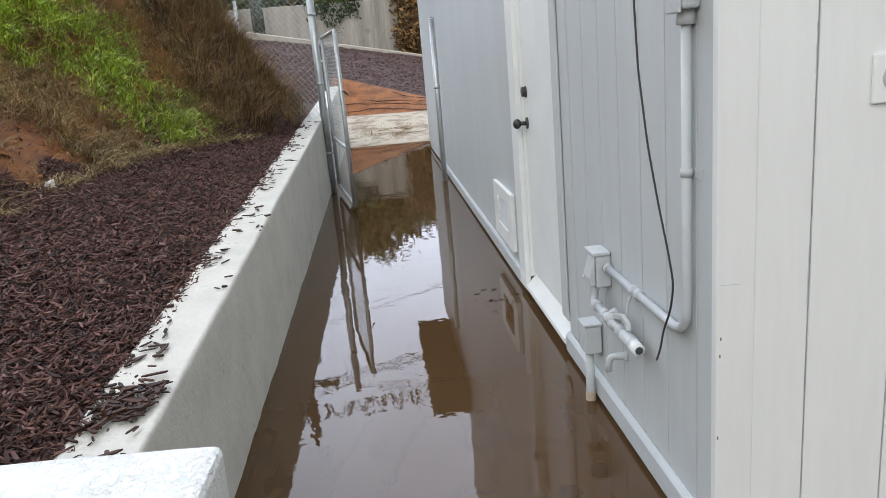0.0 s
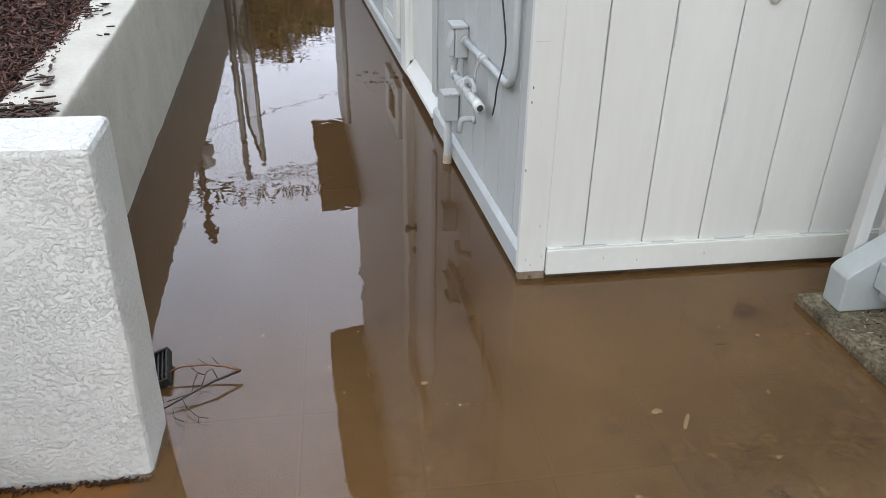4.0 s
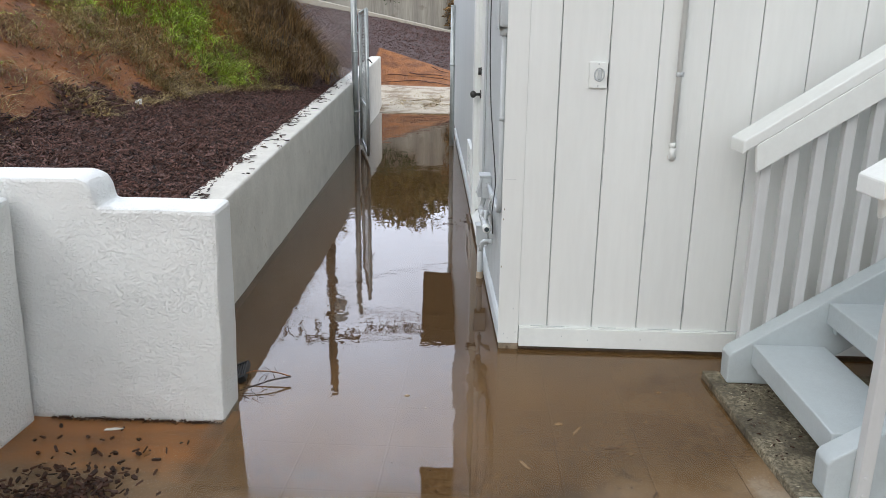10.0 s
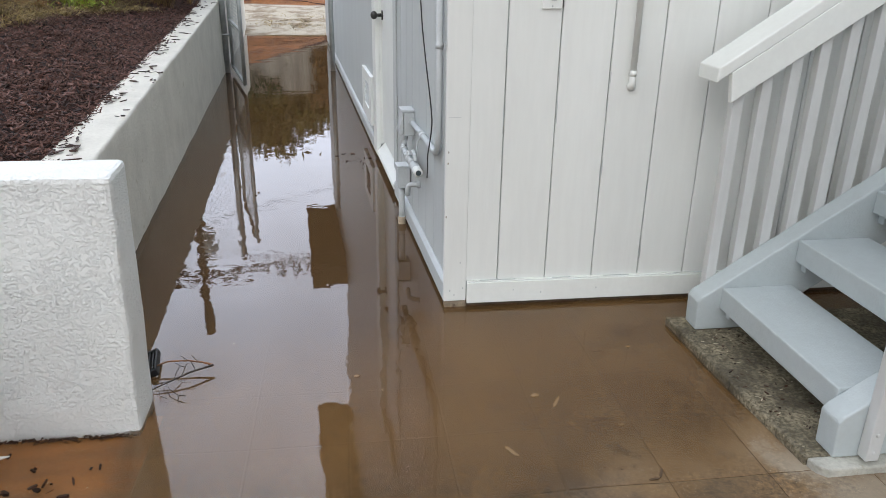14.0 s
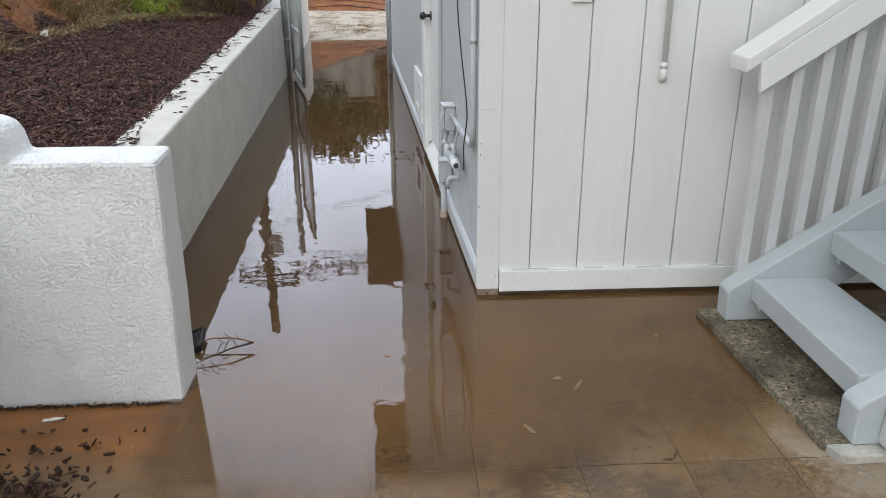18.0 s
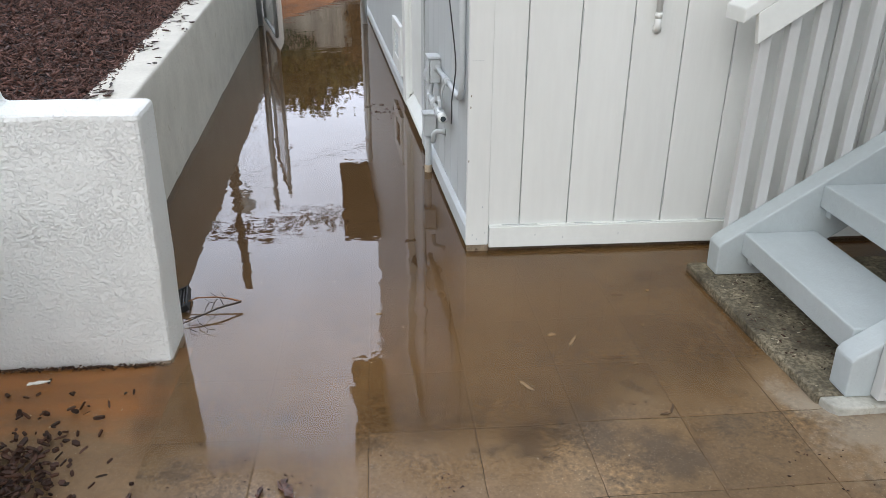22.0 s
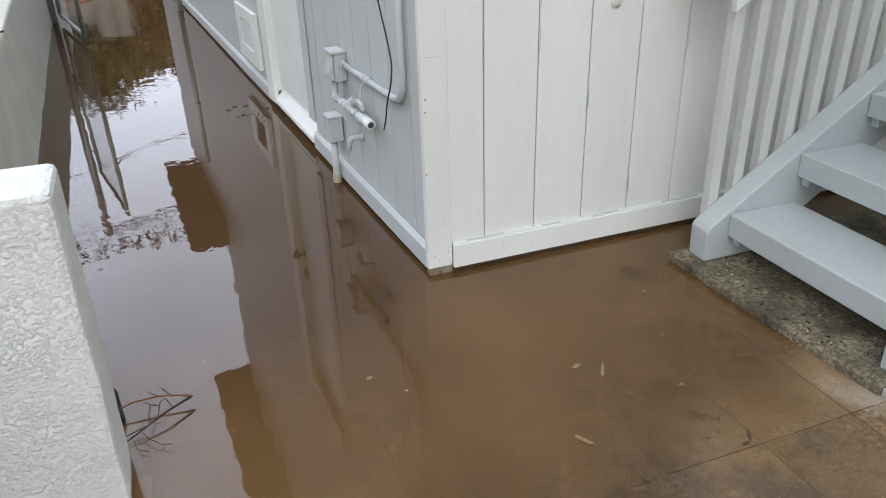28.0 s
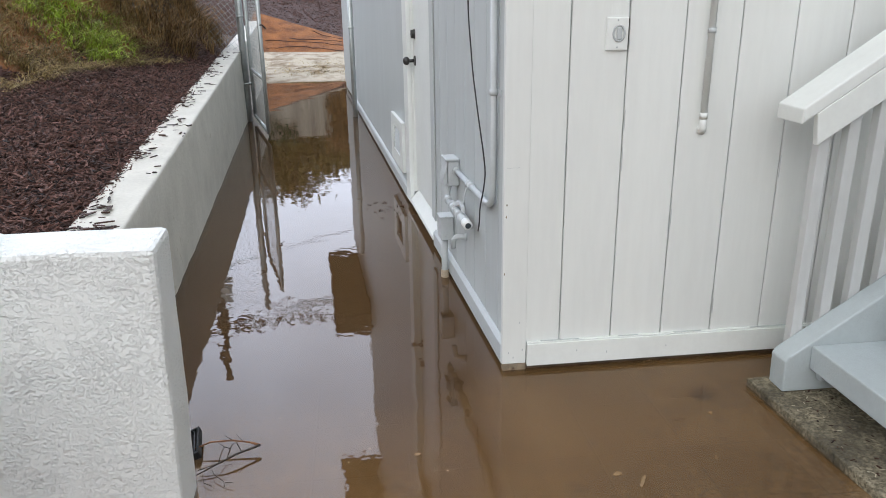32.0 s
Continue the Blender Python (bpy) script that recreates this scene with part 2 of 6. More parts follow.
def stucco_material():
    """Trowelled render: flat torn flakes in patches, with smoother painted stretches and fine grit."""
    m, n, l, p = nodes_of("white_stucco")
    p.inputs["Roughness"].default_value = 0.75
    big, stain = noise_node(n, l, 3, 5), noise_node(n, l, 7, 6, rough=0.65)
    col = ramp_node(n, l, big.outputs["Fac"], [(0.3, (0.835, 0.86, 0.845)), (0.7, (0.87, 0.895, 0.88))]).outputs[0]
    cut = ramp_node(n, l, stain.outputs["Fac"], [(0.70, (0, 0, 0)), (0.84, (0.8, 0.8, 0.8))]).outputs[0]
    l.new(mix_node(n, l, "MIX", cut, col, (0.63, 0.64, 0.60)), p.inputs["Base Color"])
    flake = noise_node(n, l, 80, 5, (1, 1, 1.25), 0.62)
    plate = n.new("ShaderNodeMapRange")
    plate.interpolation_type = "SMOOTHSTEP"
    plate.inputs["From Min"].default_value, plate.inputs["From Max"].default_value = 0.43, 0.66
    l.new(flake.outputs["Fac"], plate.inputs["Value"])
    where = n.new("ShaderNodeMapRange")
    where.inputs["From Min"].default_value, where.inputs["From Max"].default_value = 0.36, 0.62
    where.inputs["To Min"].default_value = 0.5
    l.new(noise_node(n, l, 6, 4).outputs["Fac"], where.inputs["Value"])
    torn = math_node(n, l, "MULTIPLY", plate.outputs[0], where.outputs[0])
    normal = bump_node(n, l, noise_node(n, l, 11, 2).outputs["Fac"], 0.004)
    normal = bump_node(n, l, torn, 0.0031, normal)
    normal = bump_node(n, l, noise_node(n, l, 120, 4, rough=0.7).outputs["Fac"], 0.0014, normal)
    l.new(normal, p.inputs["Normal"])
    return m


def paver_material():
    """Worn concrete soaked by silty water: sandy grain, pale grit, dark stains, and lime washed out beside the slab."""
    m, n, l, p = nodes_of("wet_patio_concrete")
    big, fine, grit = noise_node(n, l, 2.6, 7, rough=0.62), noise_node(n, l, 95, 4, rough=0.7), noise_node(n, l, 230, 2)
    col = ramp_node(n, l, big.outputs["Fac"], [(0.30, (0.122, 0.076, 0.035)), (0.52, (0.185, 0.118, 0.058)), (0.70, (0.235, 0.162, 0.090))]).outputs[0]
    grain = ramp_node(n, l, fine.outputs["Fac"], [(0.32, (0.78, 0.77, 0.76)), (0.68, (1.16, 1.16, 1.16))]).outputs[0]
    col = mix_node(n, l, "MULTIPLY", 1.0, col, grain)
    stain = ramp_node(n, l, noise_node(n, l, 5.2, 9, rough=0.72).outputs["Fac"], [(0.54, (0, 0, 0)), (0.66, (0.80, 0.80, 0.80))]).outputs[0]
    col = mix_node(n, l, "MIX", stain, col, (0.066, 0.045, 0.026))
    for x, y, r in ((0.22, -1.19, 0.17), (0.62, -0.36, 0.15), (0.84, -0.30, 0.16), (0.40, -1.33, 0.14), (0.05, -1.23, 0.12)):
        col = mix_node(n, l, "MIX", math_node(n, l, "MULTIPLY", patch_node(n, l, x, y, r), 0.65), col, (0.050, 0.036, 0.024))
    for x, y, r in ((1.03, -1.31, 0.24), (0.90, -1.12, 0.12)):
        col = mix_node(n, l, "MIX", math_node(n, l, "MULTIPLY", patch_node(n, l, x, y, r), 0.42), col, (0.40, 0.36, 0.29))
    # patches where the skin has worn off and pale and dark aggregate shows
    bare = ramp_node(n, l, noise_node(n, l, 3.1, 5, rough=0.6).outputs["Fac"], [(0.48, (0, 0, 0)), (0.60, (0.85, 0.85, 0.85))]).outputs[0]
    stone = ramp_node(n, l, noise_node(n, l, 62, 6, rough=0.75).outputs["Fac"], [(0.36, (0.40, 0.40, 0.42)), (0.50, (0.95, 0.95, 0.95)), (0.64, (1.75, 1.72, 1.65))]).outputs[0]
    col = mix_node(n, l, "MIX", bare, col, mix_node(n, l, "MULTIPLY", 1.0, col, stone))
    pale = ramp_node(n, l, grit.outputs["Fac"], [(0.66, (0, 0, 0)), (0.72, (0.7, 0.7, 0.7))]).outputs[0]
    col = mix_node(n, l, "MIX", pale, col, (0.40, 0.33, 0.23))
    o = n.new("ShaderNodeObjectInfo")
    tone = ramp_node(n, l, o.outputs["Random"], [(0, (0.86, 0.86, 0.86)), (1, (1.08, 1.08, 1.08))]).outputs[0]
    l.new(mix_node(n, l, "MULTIPLY", 1.0, col, tone), p.inputs["Base Color"])
    wet = n.new("ShaderNodeMapRange")
    wet.inputs["From Min"].default_value, wet.inputs["From Max"].default_value = 0.40, 0.62
    wet.inputs["To Min"].default_value, wet.inputs["To Max"].default_value = 0.36, 0.60
    l.new(noise_node(n, l, 4.0, 6).outputs["Fac"], wet.inputs["Value"])
    l.new(wet.outputs[0], p.inputs["Roughness"])
    # concrete below the water line has no gloss of its own
    place, split, sunk = n.new("ShaderNodeNewGeometry"), n.new("ShaderNodeSeparateXYZ"), n.new("ShaderNodeMapRange")
    l.new(place.outputs["Position"], split.inputs[0])
    sunk.inputs["From Min"].default_value, sunk.inputs["From Max"].default_value = -0.003, 0.001
    sunk.inputs["To Min"].default_value, sunk.inputs["To Max"].default_value = 0.02, 0.5
    l.new(split.outputs["Z"], sunk.inputs["Value"])
    l.new(sunk.outputs[0], p.inputs["Specular IOR Level"])
    normal = bump_node(n, l, noise_node(n, l, 38, 5, rough=0.7).outputs["Fac"], 0.0006)
    l.new(bump_node(n, l, noise_node(n, l, 170, 3).outputs["Fac"], 0.0003, normal), p.inputs["Normal"])
    return m


def silt_material():
    """Wet silt: bright orange mud settled by the wall, greyer sandy mud further out."""
    m, n, l, p = nodes_of("orange_silt")
    a, f, pos = noise_node(n, l, 5, 6, (0.6, 1.6, 1), 0.6), noise_node(n, l, 80, 4), n.new("ShaderNodeNewGeometry")
    sep = n.new("ShaderNodeSeparateXYZ")
    l.new(pos.outputs["Position"], sep.inputs[0])
    orange = ramp_node(n, l, a.outputs["Fac"], [(0.32, (0.175, 0.078, 0.022)), (0.68, (0.36, 0.145, 0.033))]).outputs[0]
    mud = ramp_node(n, l, a.outputs["Fac"], [(0.32, (0.155, 0.092, 0.042)), (0.68, (0.235, 0.150, 0.075))]).outputs[0]
    edge = math_node(n, l, "ADD", sep.outputs["Y"], math_node(n, l, "MULTIPLY", a.outputs["Fac"], 0.34))
    out = n.new("ShaderNodeMapRange")
    out.inputs["From Min"].default_value, out.inputs["From Max"].default_value = -0.82, -0.98
    l.new(edge, out.inputs["Value"])
    col = mix_node(n, l, "MIX", out.outputs[0], orange, mud)
    grain = ramp_node(n, l, f.outputs["Fac"], [(0.3, (0.85, 0.85, 0.85)), (0.7, (1.1, 1.1, 1.1))]).outputs[0]
    l.new(mix_node(n, l, "MULTIPLY", 1.0, col, grain), p.inputs["Base Color"])
    p.inputs["Roughness"].default_value = 0.3
    l.new(bump_node(n, l, f.outputs["Fac"], 0.0012), p.inputs["Normal"])
    return m


STUCCO, CONCRETE, SILT = stucco_material(), paver_material(), silt_material()


def ground_material():
    """Bark mulch, bare red soil, orange cut and pale sand, told apart by a painted zone value of the sheet."""
    m, n, l, p = nodes_of("bare_soil_and_mulch")
    zone = n.new("ShaderNodeVertexColor")
    zone.layer_name = "zone"
    sep = n.new("ShaderNodeSeparateColor")
    l.new(zone.outputs["Color"], sep.inputs[0])
    a = noise_node(n, l, 3, 6, rough=0.6)
    f = noise_node(n, l, 70, 4, rough=0.7)
    mulch = ramp_node(n, l, f.outputs["Fac"], [(0.3, (0.026, 0.013, 0.011)), (0.7, (0.105, 0.054, 0.045))]).outputs[0]
    soil = ramp_node(n, l, a.outputs["Fac"], [(0.3, (0.13, 0.047, 0.014)), (0.7, (0.40, 0.148, 0.037))]).outputs[0]
    sand = ramp_node(n, l, a.outputs["Fac"], [(0.36, (0.26, 0.19, 0.12)), (0.55, (0.55, 0.49, 0.38))]).outputs[0]
    brown = ramp_node(n, l, f.outputs["Fac"], [(0.3, (0.020, 0.013, 0.008)), (0.7, (0.06, 0.038, 0.020))]).outputs[0]
    col = mix_node(n, l, "MIX", sep.outputs[0], mulch, soil)
    col = mix_node(n, l, "MIX", sep.outputs[1], col, sand)
    col = mix_node(n, l, "MIX", sep.outputs[2], col, brown)
    l.new(col, p.inputs["Base Color"])
    p.inputs["Roughness"].default_value = 0.85
    b = n.new("ShaderNodeBump")
    b.inputs["Distance"].default_value = 0.03
    l.new(f.outputs["Fac"], b.inputs["Height"])
    l.new(b.outputs[0], p.inputs["Normal"])
    return m


def water_material():
    """Silty water: the deeper it stands the less of the floor shows; the surface mirrors by Fresnel, with slight ripples."""
    m, n, l, p = nodes_of("silty_flood_water")
    n.remove(p)
    out = n["Material Output"]
    depth = n.new("ShaderNodeAttribute")
    depth.attribute_name = "depth"
    mul = n.new("ShaderNodeMath")
    mul.operation = "MULTIPLY"
    mul.inputs[1].default_value = -62.0
    l.new(depth.outputs["Fac"], mul.inputs[0])
    ex = n.new("ShaderNodeMath")
    ex.operation = "EXPONENT"
    l.new(mul.outputs[0], ex.inputs[0])
    inv = n.new("ShaderNodeMath")
    inv.operation = "SUBTRACT"
    inv.inputs[0].default_value = 1.0
    l.new(ex.outputs[0], inv.inputs[1])
    murk = noise_node(n, l, 2.2, 4)
    silt = n.new("ShaderNodeBsdfDiffuse")
    shallow = ramp_node(n, l, murk.outputs["Fac"], [(0.3, (0.180, 0.099, 0.037)), (0.7, (0.238, 0.136, 0.054))])
    sink = n.new("ShaderNodeMapRange")
    sink.inputs["From Min"].default_value, sink.inputs["From Max"].default_value = 0.013, 0.031
    l.new(depth.outputs["Fac"], sink.inputs["Value"])
    tone = mix_node(n, l, "MIX", sink.outputs[0], shallow.outputs[0], (0.088, 0.050, 0.022))
    # dark wisps of silt drifted along the flow
    wisp = noise_node(n, l, 2.4, 4, (1.5, 0.55, 1), 0.5)
    vein = ramp_node(n, l, wisp.outputs["Fac"], [(0.47, (1, 1, 1)), (0.498, (0.70, 0.64, 0.58)), (0.508, (0.74, 0.68, 0.62)), (0.54, (1, 1, 1))])
    tone = mix_node(n, l, "MULTIPLY", 0.35, tone, vein.outputs[0])
    # sunken leaves show as dark smudges along the flank
    for x, y, r in ((-0.289, 0.428, 0.05), (-0.300, 0.194, 0.045), (-0.153, 0.538, 0.05), (-0.196, -0.084, 0.075), (-0.214, -0.226, 0.05), (-0.454, -0.184, 0.05), (0.699, -0.287, 0.07)):
        tone = mix_node(n, l, "MIX", math_node(n, l, "MULTIPLY", patch_node(n, l, x, y, r), 0.6), tone, (0.045, 0.024, 0.011))
    l.new(tone, silt.inputs["Color"])
    clear = n.new("ShaderNodeBsdfTransparent")
    clear.inputs["Color"].default_value = (1, 1, 1, 1)
    body = n.new("ShaderNodeMixShader")
    l.new(inv.outputs[0], body.inputs[0])
    l.new(clear.outputs[0], body.inputs[1])
    l.new(silt.outputs[0], body.inputs[2])
    calm = noise_node(n, l, 0.8, 2)
    amount = n.new("ShaderNodeMapRange")
    amount.inputs["From Min"].default_value, amount.inputs["From Max"].default_value = 0.4, 0.65
    amount.inputs["To Min"].default_value, amount.inputs["To Max"].default_value = 0.25, 1.0
    l.new(calm.outputs["Fac"], amount.inputs["Value"])
    normal = None
    for size, far in ((3.0, 0.0022), (13.0, 0.0006)):
        w = noise_node(n, l, size, 2)
        b = n.new("ShaderNodeBump")
        b.inputs["Distance"].default_value = far
        l.new(amount.outputs[0], b.inputs["Strength"])
        l.new(w.outputs["Fac"], b.inputs["Height"])
        if normal:
            l.new(normal, b.inputs["Normal"])
        normal = b.outputs[0]
    gloss = n.new("ShaderNodeBsdfGlossy")
    gloss.inputs["Roughness"].default_value = 0.0
    gloss.inputs["Color"].default_value = (1, 1, 1, 1)
    l.new(normal, gloss.inputs["Normal"])
    fres = n.new("ShaderNodeFresnel")
    fres.inputs["IOR"].default_value = 1.34
    l.new(normal, fres.inputs["Normal"])
    # where the film thins out the grains of the paving break it up
    film = n.new("ShaderNodeMapRange")
    film.interpolation_type = "SMOOTHSTEP"
    film.inputs["From Max"].default_value = 0.0045
    l.new(depth.outputs["Fac"], film.inputs["Value"])
    mirror = n.new("ShaderNodeMath")
    mirror.operation = "MULTIPLY"
    l.new(fres.outputs[0], mirror.inputs[0])
    l.new(film.outputs[0], mirror.inputs[1])
    top = n.new("ShaderNodeMixShader")
    l.new(mirror.outputs[0], top.inputs[0])
    l.new(body.outputs[0], top.inputs[1])
    l.new(gloss.outputs[0], top.inputs[2])
    l.new(top.outputs[0], out.inputs["Surface"])
    return m


GROUND = ground_material()


# ---- builders ----
ROOTS = {}


def thing(name, label, category, at=(0, 0, 0), group="", kind=""):
    ob = new(name)
    ob.empty_display_size = 0.1
    ob.location = at
    ROOTS[ob.name] = Vector(at)
    return tagged(ob, label, category, group, kind)


def mesh_of(name, bm, material, smooth=False):
    me = bpy.data.meshes.new(name)
    bm.normal_update()
    bm.to_mesh(me)
    bm.free()
    me.materials.append(material)
    if smooth:
        me.polygons.foreach_set("use_smooth", [True] * len(me.polygons))
    return me


def part(name, bm, material, parent, label="", smooth=False):
    """Links a bmesh in world coordinates as one mesh object under a thing or a part."""
    root = ROOTS[parent.name]
    bm.transform(Matrix.Translation(-root))
    ob = new(name, mesh_of(name, bm, material, smooth))
    ob.parent = parent
    ROOTS[ob.name] = root
    return tagged(ob, label) if label else ob


def single(name, bm, material, label, category, at=(0, 0, 0), group="", kind="", smooth=False):
    """A thing of one mesh, given in world coordinates."""
    bm.transform(Matrix.Translation(-Vector(at)))
    ob = new(name, mesh_of(name, bm, material, smooth))
    ob.location = at
    ROOTS[ob.name] = Vector(at)
    return tagged(ob, label, category, group, kind)


def box(x0, x1, y0, y1, z0, z1, r=0.004, seg=2, bm=None):
    bm2 = bmesh.new()
    bmesh.ops.create_cube(bm2, size=1.0)
    bm2.transform(Matrix.LocRotScale(((x0 + x1) / 2, (y0 + y1) / 2, (z0 + z1) / 2), None, (abs(x1 - x0), abs(y1 - y0), abs(z1 - z0))))
    if r:
        bmesh.ops.bevel(bm2, geom=bm2.edges[:], offset=r, segments=seg, affect="EDGES", profile=0.5)
    return join(bm, bm2)


def join(bm, bm2):
    if bm is None:
        return bm2
    me = bpy.data.meshes.new("tmp")
    bm2.to_mesh(me)
    bm2.free()
    bm.from_mesh(me)
    bpy.data.meshes.remove(me)
    return bm


def prism(points, axis, a, b, r=0.0, bm=None):
    """A polygon drawn in the two other axes, pushed along axis ('x', 'y' or 'z') from a to b."""
    bm2 = bmesh.new()
    def place(p, v):
        return {"x": (v, p[0], p[1]), "y": (p[0], v, p[1]), "z": (p[0], p[1], v)}[axis]
    lo, hi = [bm2.verts.new(place(p, a)) for p in points], [bm2.verts.new(place(p, b)) for p in points]
    bm2.faces.new(lo), bm2.faces.new(hi[::-1])
    for i in range(len(points)):
        j = (i + 1) % len(points)
        bm2.faces.new((lo[i], hi[i], hi[j], lo[j]))
    bmesh.ops.recalc_face_normals(bm2, faces=bm2.faces[:])
    if r:
        bmesh.ops.bevel(bm2, geom=bm2.edges[:], offset=r, segments=2, affect="EDGES", profile=0.5)
    return join(bm, bm2)


def tube(path, radius, sides=8, bm=None, ends=True):
    """A round bar along a list of points; radius may be a list."""
    path = [Vector(p) for p in path]
    radii = radius if isinstance(radius, (list, tuple)) else [radius] * len(path)
    bm = bm or bmesh.new()
    rings, up = [], Vector((0, 0, 1))
    side = None
    for i, p in enumerate(path):
        d = (path[min(i + 1, len(path) - 1)] - path[max(i - 1, 0)]).normalized()
        if side is None:
            side = d.cross(up if abs(d.z) < 0.9 else Vector((1, 0, 0))).normalized()
        side = (side - d * side.dot(d)).normalized()
        other = d.cross(side)
        rings.append([bm.verts.new(p + (side * math.cos(a) + other * math.sin(a)) * radii[i]) for a in [2 * math.pi * k / sides for k in range(sides)]])
    for a, b in zip(rings, rings[1:]):
        for k in range(sides):
            bm.faces.new((a[k], a[(k + 1) % sides], b[(k + 1) % sides], b[k]))
    if ends:
        bm.faces.new(rings[0][::-1]), bm.faces.new(rings[-1])
    return bm


def rounded(points, r, steps=6):
    """A polyline with its inner corners rounded."""
    points = [Vector(p) for p in points]
    out = [points[0]]
    for a, b, c in zip(points, points[1:], points[2:]):
        p, q = b + (a - b).normalized() * r, b + (c - b).normalized() * r
        for k in range(steps + 1):
            t = k / steps
            out.append(p * (1 - t) ** 2 + b * 2 * t * (1 - t) + q * t * t)
    return out + [points[-1]]


def ball(at, r, squash=(1, 1, 1), seg=12, bm=None):
    bm2 = bmesh.new()
    bmesh.ops.create_uvsphere(bm2, u_segments=seg, v_segments=seg // 2 + 2, radius=r)
    bm2.transform(Matrix.LocRotScale(at, None, squash))
    return join(bm, bm2)


def stuff(name, verts, faces, material, label, category):
    me = bpy.data.meshes.new(name)
    me.from_pydata(np.asarray(verts).tolist(), [], [list(f) for f in faces])
    me.materials.append(material)
    me.update()
    ob = new(name, me)
    ROOTS[ob.name] = Vector()
    return tagged(ob, label, category, kind="stuff")


LEAN = 0.065
SIDE = Matrix.Translation((0.032, 0, 0)) @ Matrix.Rotation(math.atan(LEAN), 4, "Z")


def alley(u, y):
    """World x of a place u to the side of the shed's flank, y along it."""
    return u - LEAN * y


def on_side(bm):
    """Turns a piece drawn on a flank that faces -x and runs along +y into the shed's own flank."""
    bm.transform(SIDE)
    return bm


# ---- ground ----
def smooth(a, b, v):
    t = min(1.0, max(0.0, (v - a) / (b - a)))
    return t * t * (3 - 2 * t)


def wall_top(y):
    return 0.565 + 0.040 * y


def edge_x(y):
    return -1.83 if y < -0.66 else alley(-1.47, y)


def foot(y):
    """Where the bank starts to rise from the mulch bed, as u."""
    pts = [(-9, -2.9), (0.5, -2.62), (2.2, -2.52), (3.4, -2.42), (4.6, -2.05), (5.2, -1.85), (6.0, -1.63), (7.5, -1.6)]
    for (a, ua), (b, ub) in zip(pts, pts[1:]):
        if y <= b:
            return ua + (ub - ua) * max(0.0, (y - a) / (b - a))
    return -1.6


def far_level(x, y):
    """The ground past the alley: sand, the orange cut, the mulch slope up to the curb."""
    a, b = (min(4.5, max(-1.2, -(x + 0.3) / k - 0.1)) for k in (1.108, 1.39))
    cut, curb = 0.464 + 0.343 * min(a, 2.6), 1.42 + 0.292 * b
    if y < 10.3:
        return -0.10
    if y < 14.5:
        return -0.10 + 0.42 * (y - 10.3) / 4.2
    if y < 16.0:
        return 0.32 + (cut - 0.32) * (y - 14.5) / 1.5
    if y < 24.3:
        return cut + (curb - cut) * (y - 16.0) / 8.3
    return curb


def retained(x, y):
    u = x + LEAN * y
    base = wall_top(max(-1.0, min(y, 13.0))) - 0.035 + 0.28 * min(1.6, max(0.0, -1.5 - u))
    up = max(0.0, foot(y) - u)
    slope = 0.62 + 1.0 * smooth(2.6, 5.4, y)
    rise = slope * up + 0.25 * max(0.0, up - 0.6)
    rise = 3.4 * (1 - math.exp(-rise / 3.4)) * (1 - smooth(6.5, 7.8, y))
    rise += 0.05 * noise.noise((x * 2.3, y * 2.3, 0.0)) * min(1, up * 3) + 0.10 * noise.noise((x * 0.9, y * 0.9, 5.0)) * min(1, up)
    z = base + rise + 0.012 * noise.noise((x * 6, y * 6, 1.0))
    k = smooth(8.5, 13.2, y)
    return z * (1 - k) + max(far_level(x, max(y, 13.4)), z * 0.0) * k


def ground_level(x, y):
    if y > 13.2 or x < edge_x(y):
        if abs(x) > 60 or abs(y) > 60:
            return 1.5
        return retained(x, y) if y < 13.2 else far_level(x, y) + 0.03 * noise.noise((x * 1.5, y * 1.5, 2.0))
    if y > 9.6:
        return max(-0.3, far_level(x, y)) + 0.02 * noise.noise((x * 2, y * 2, 3.0))
    return -0.3


def zone_of(x, y):
    u = x + LEAN * y
    soil = sand = brown = 0.0
    if y < 8.5 and x < edge_x(y):
        up = foot(y) - u + 0.18 * noise.noise((x * 3, y * 3, 0.0))
        soil = smooth(0.0, 0.15, up)
        brown = smooth(4.6, 5.1, y + 0.3 * noise.noise((x * 2, y * 2, 9.0)) + 0.15 * (u + 2.4)) * soil
    elif y >= 8.5 and x < (-2.2 - 0.45 * smooth(11.5, 13.4, y)) + 0.2 * noise.noise((x * 2, y * 2, 17.0)):
        pass
    elif 9.6 < y < 14.5:
        sand = smooth(10.6, 11.6, y)
        soil = 1 - sand
    elif 14.5 <= y < 16.02:
        soil = 1.0
    return soil, sand, brown


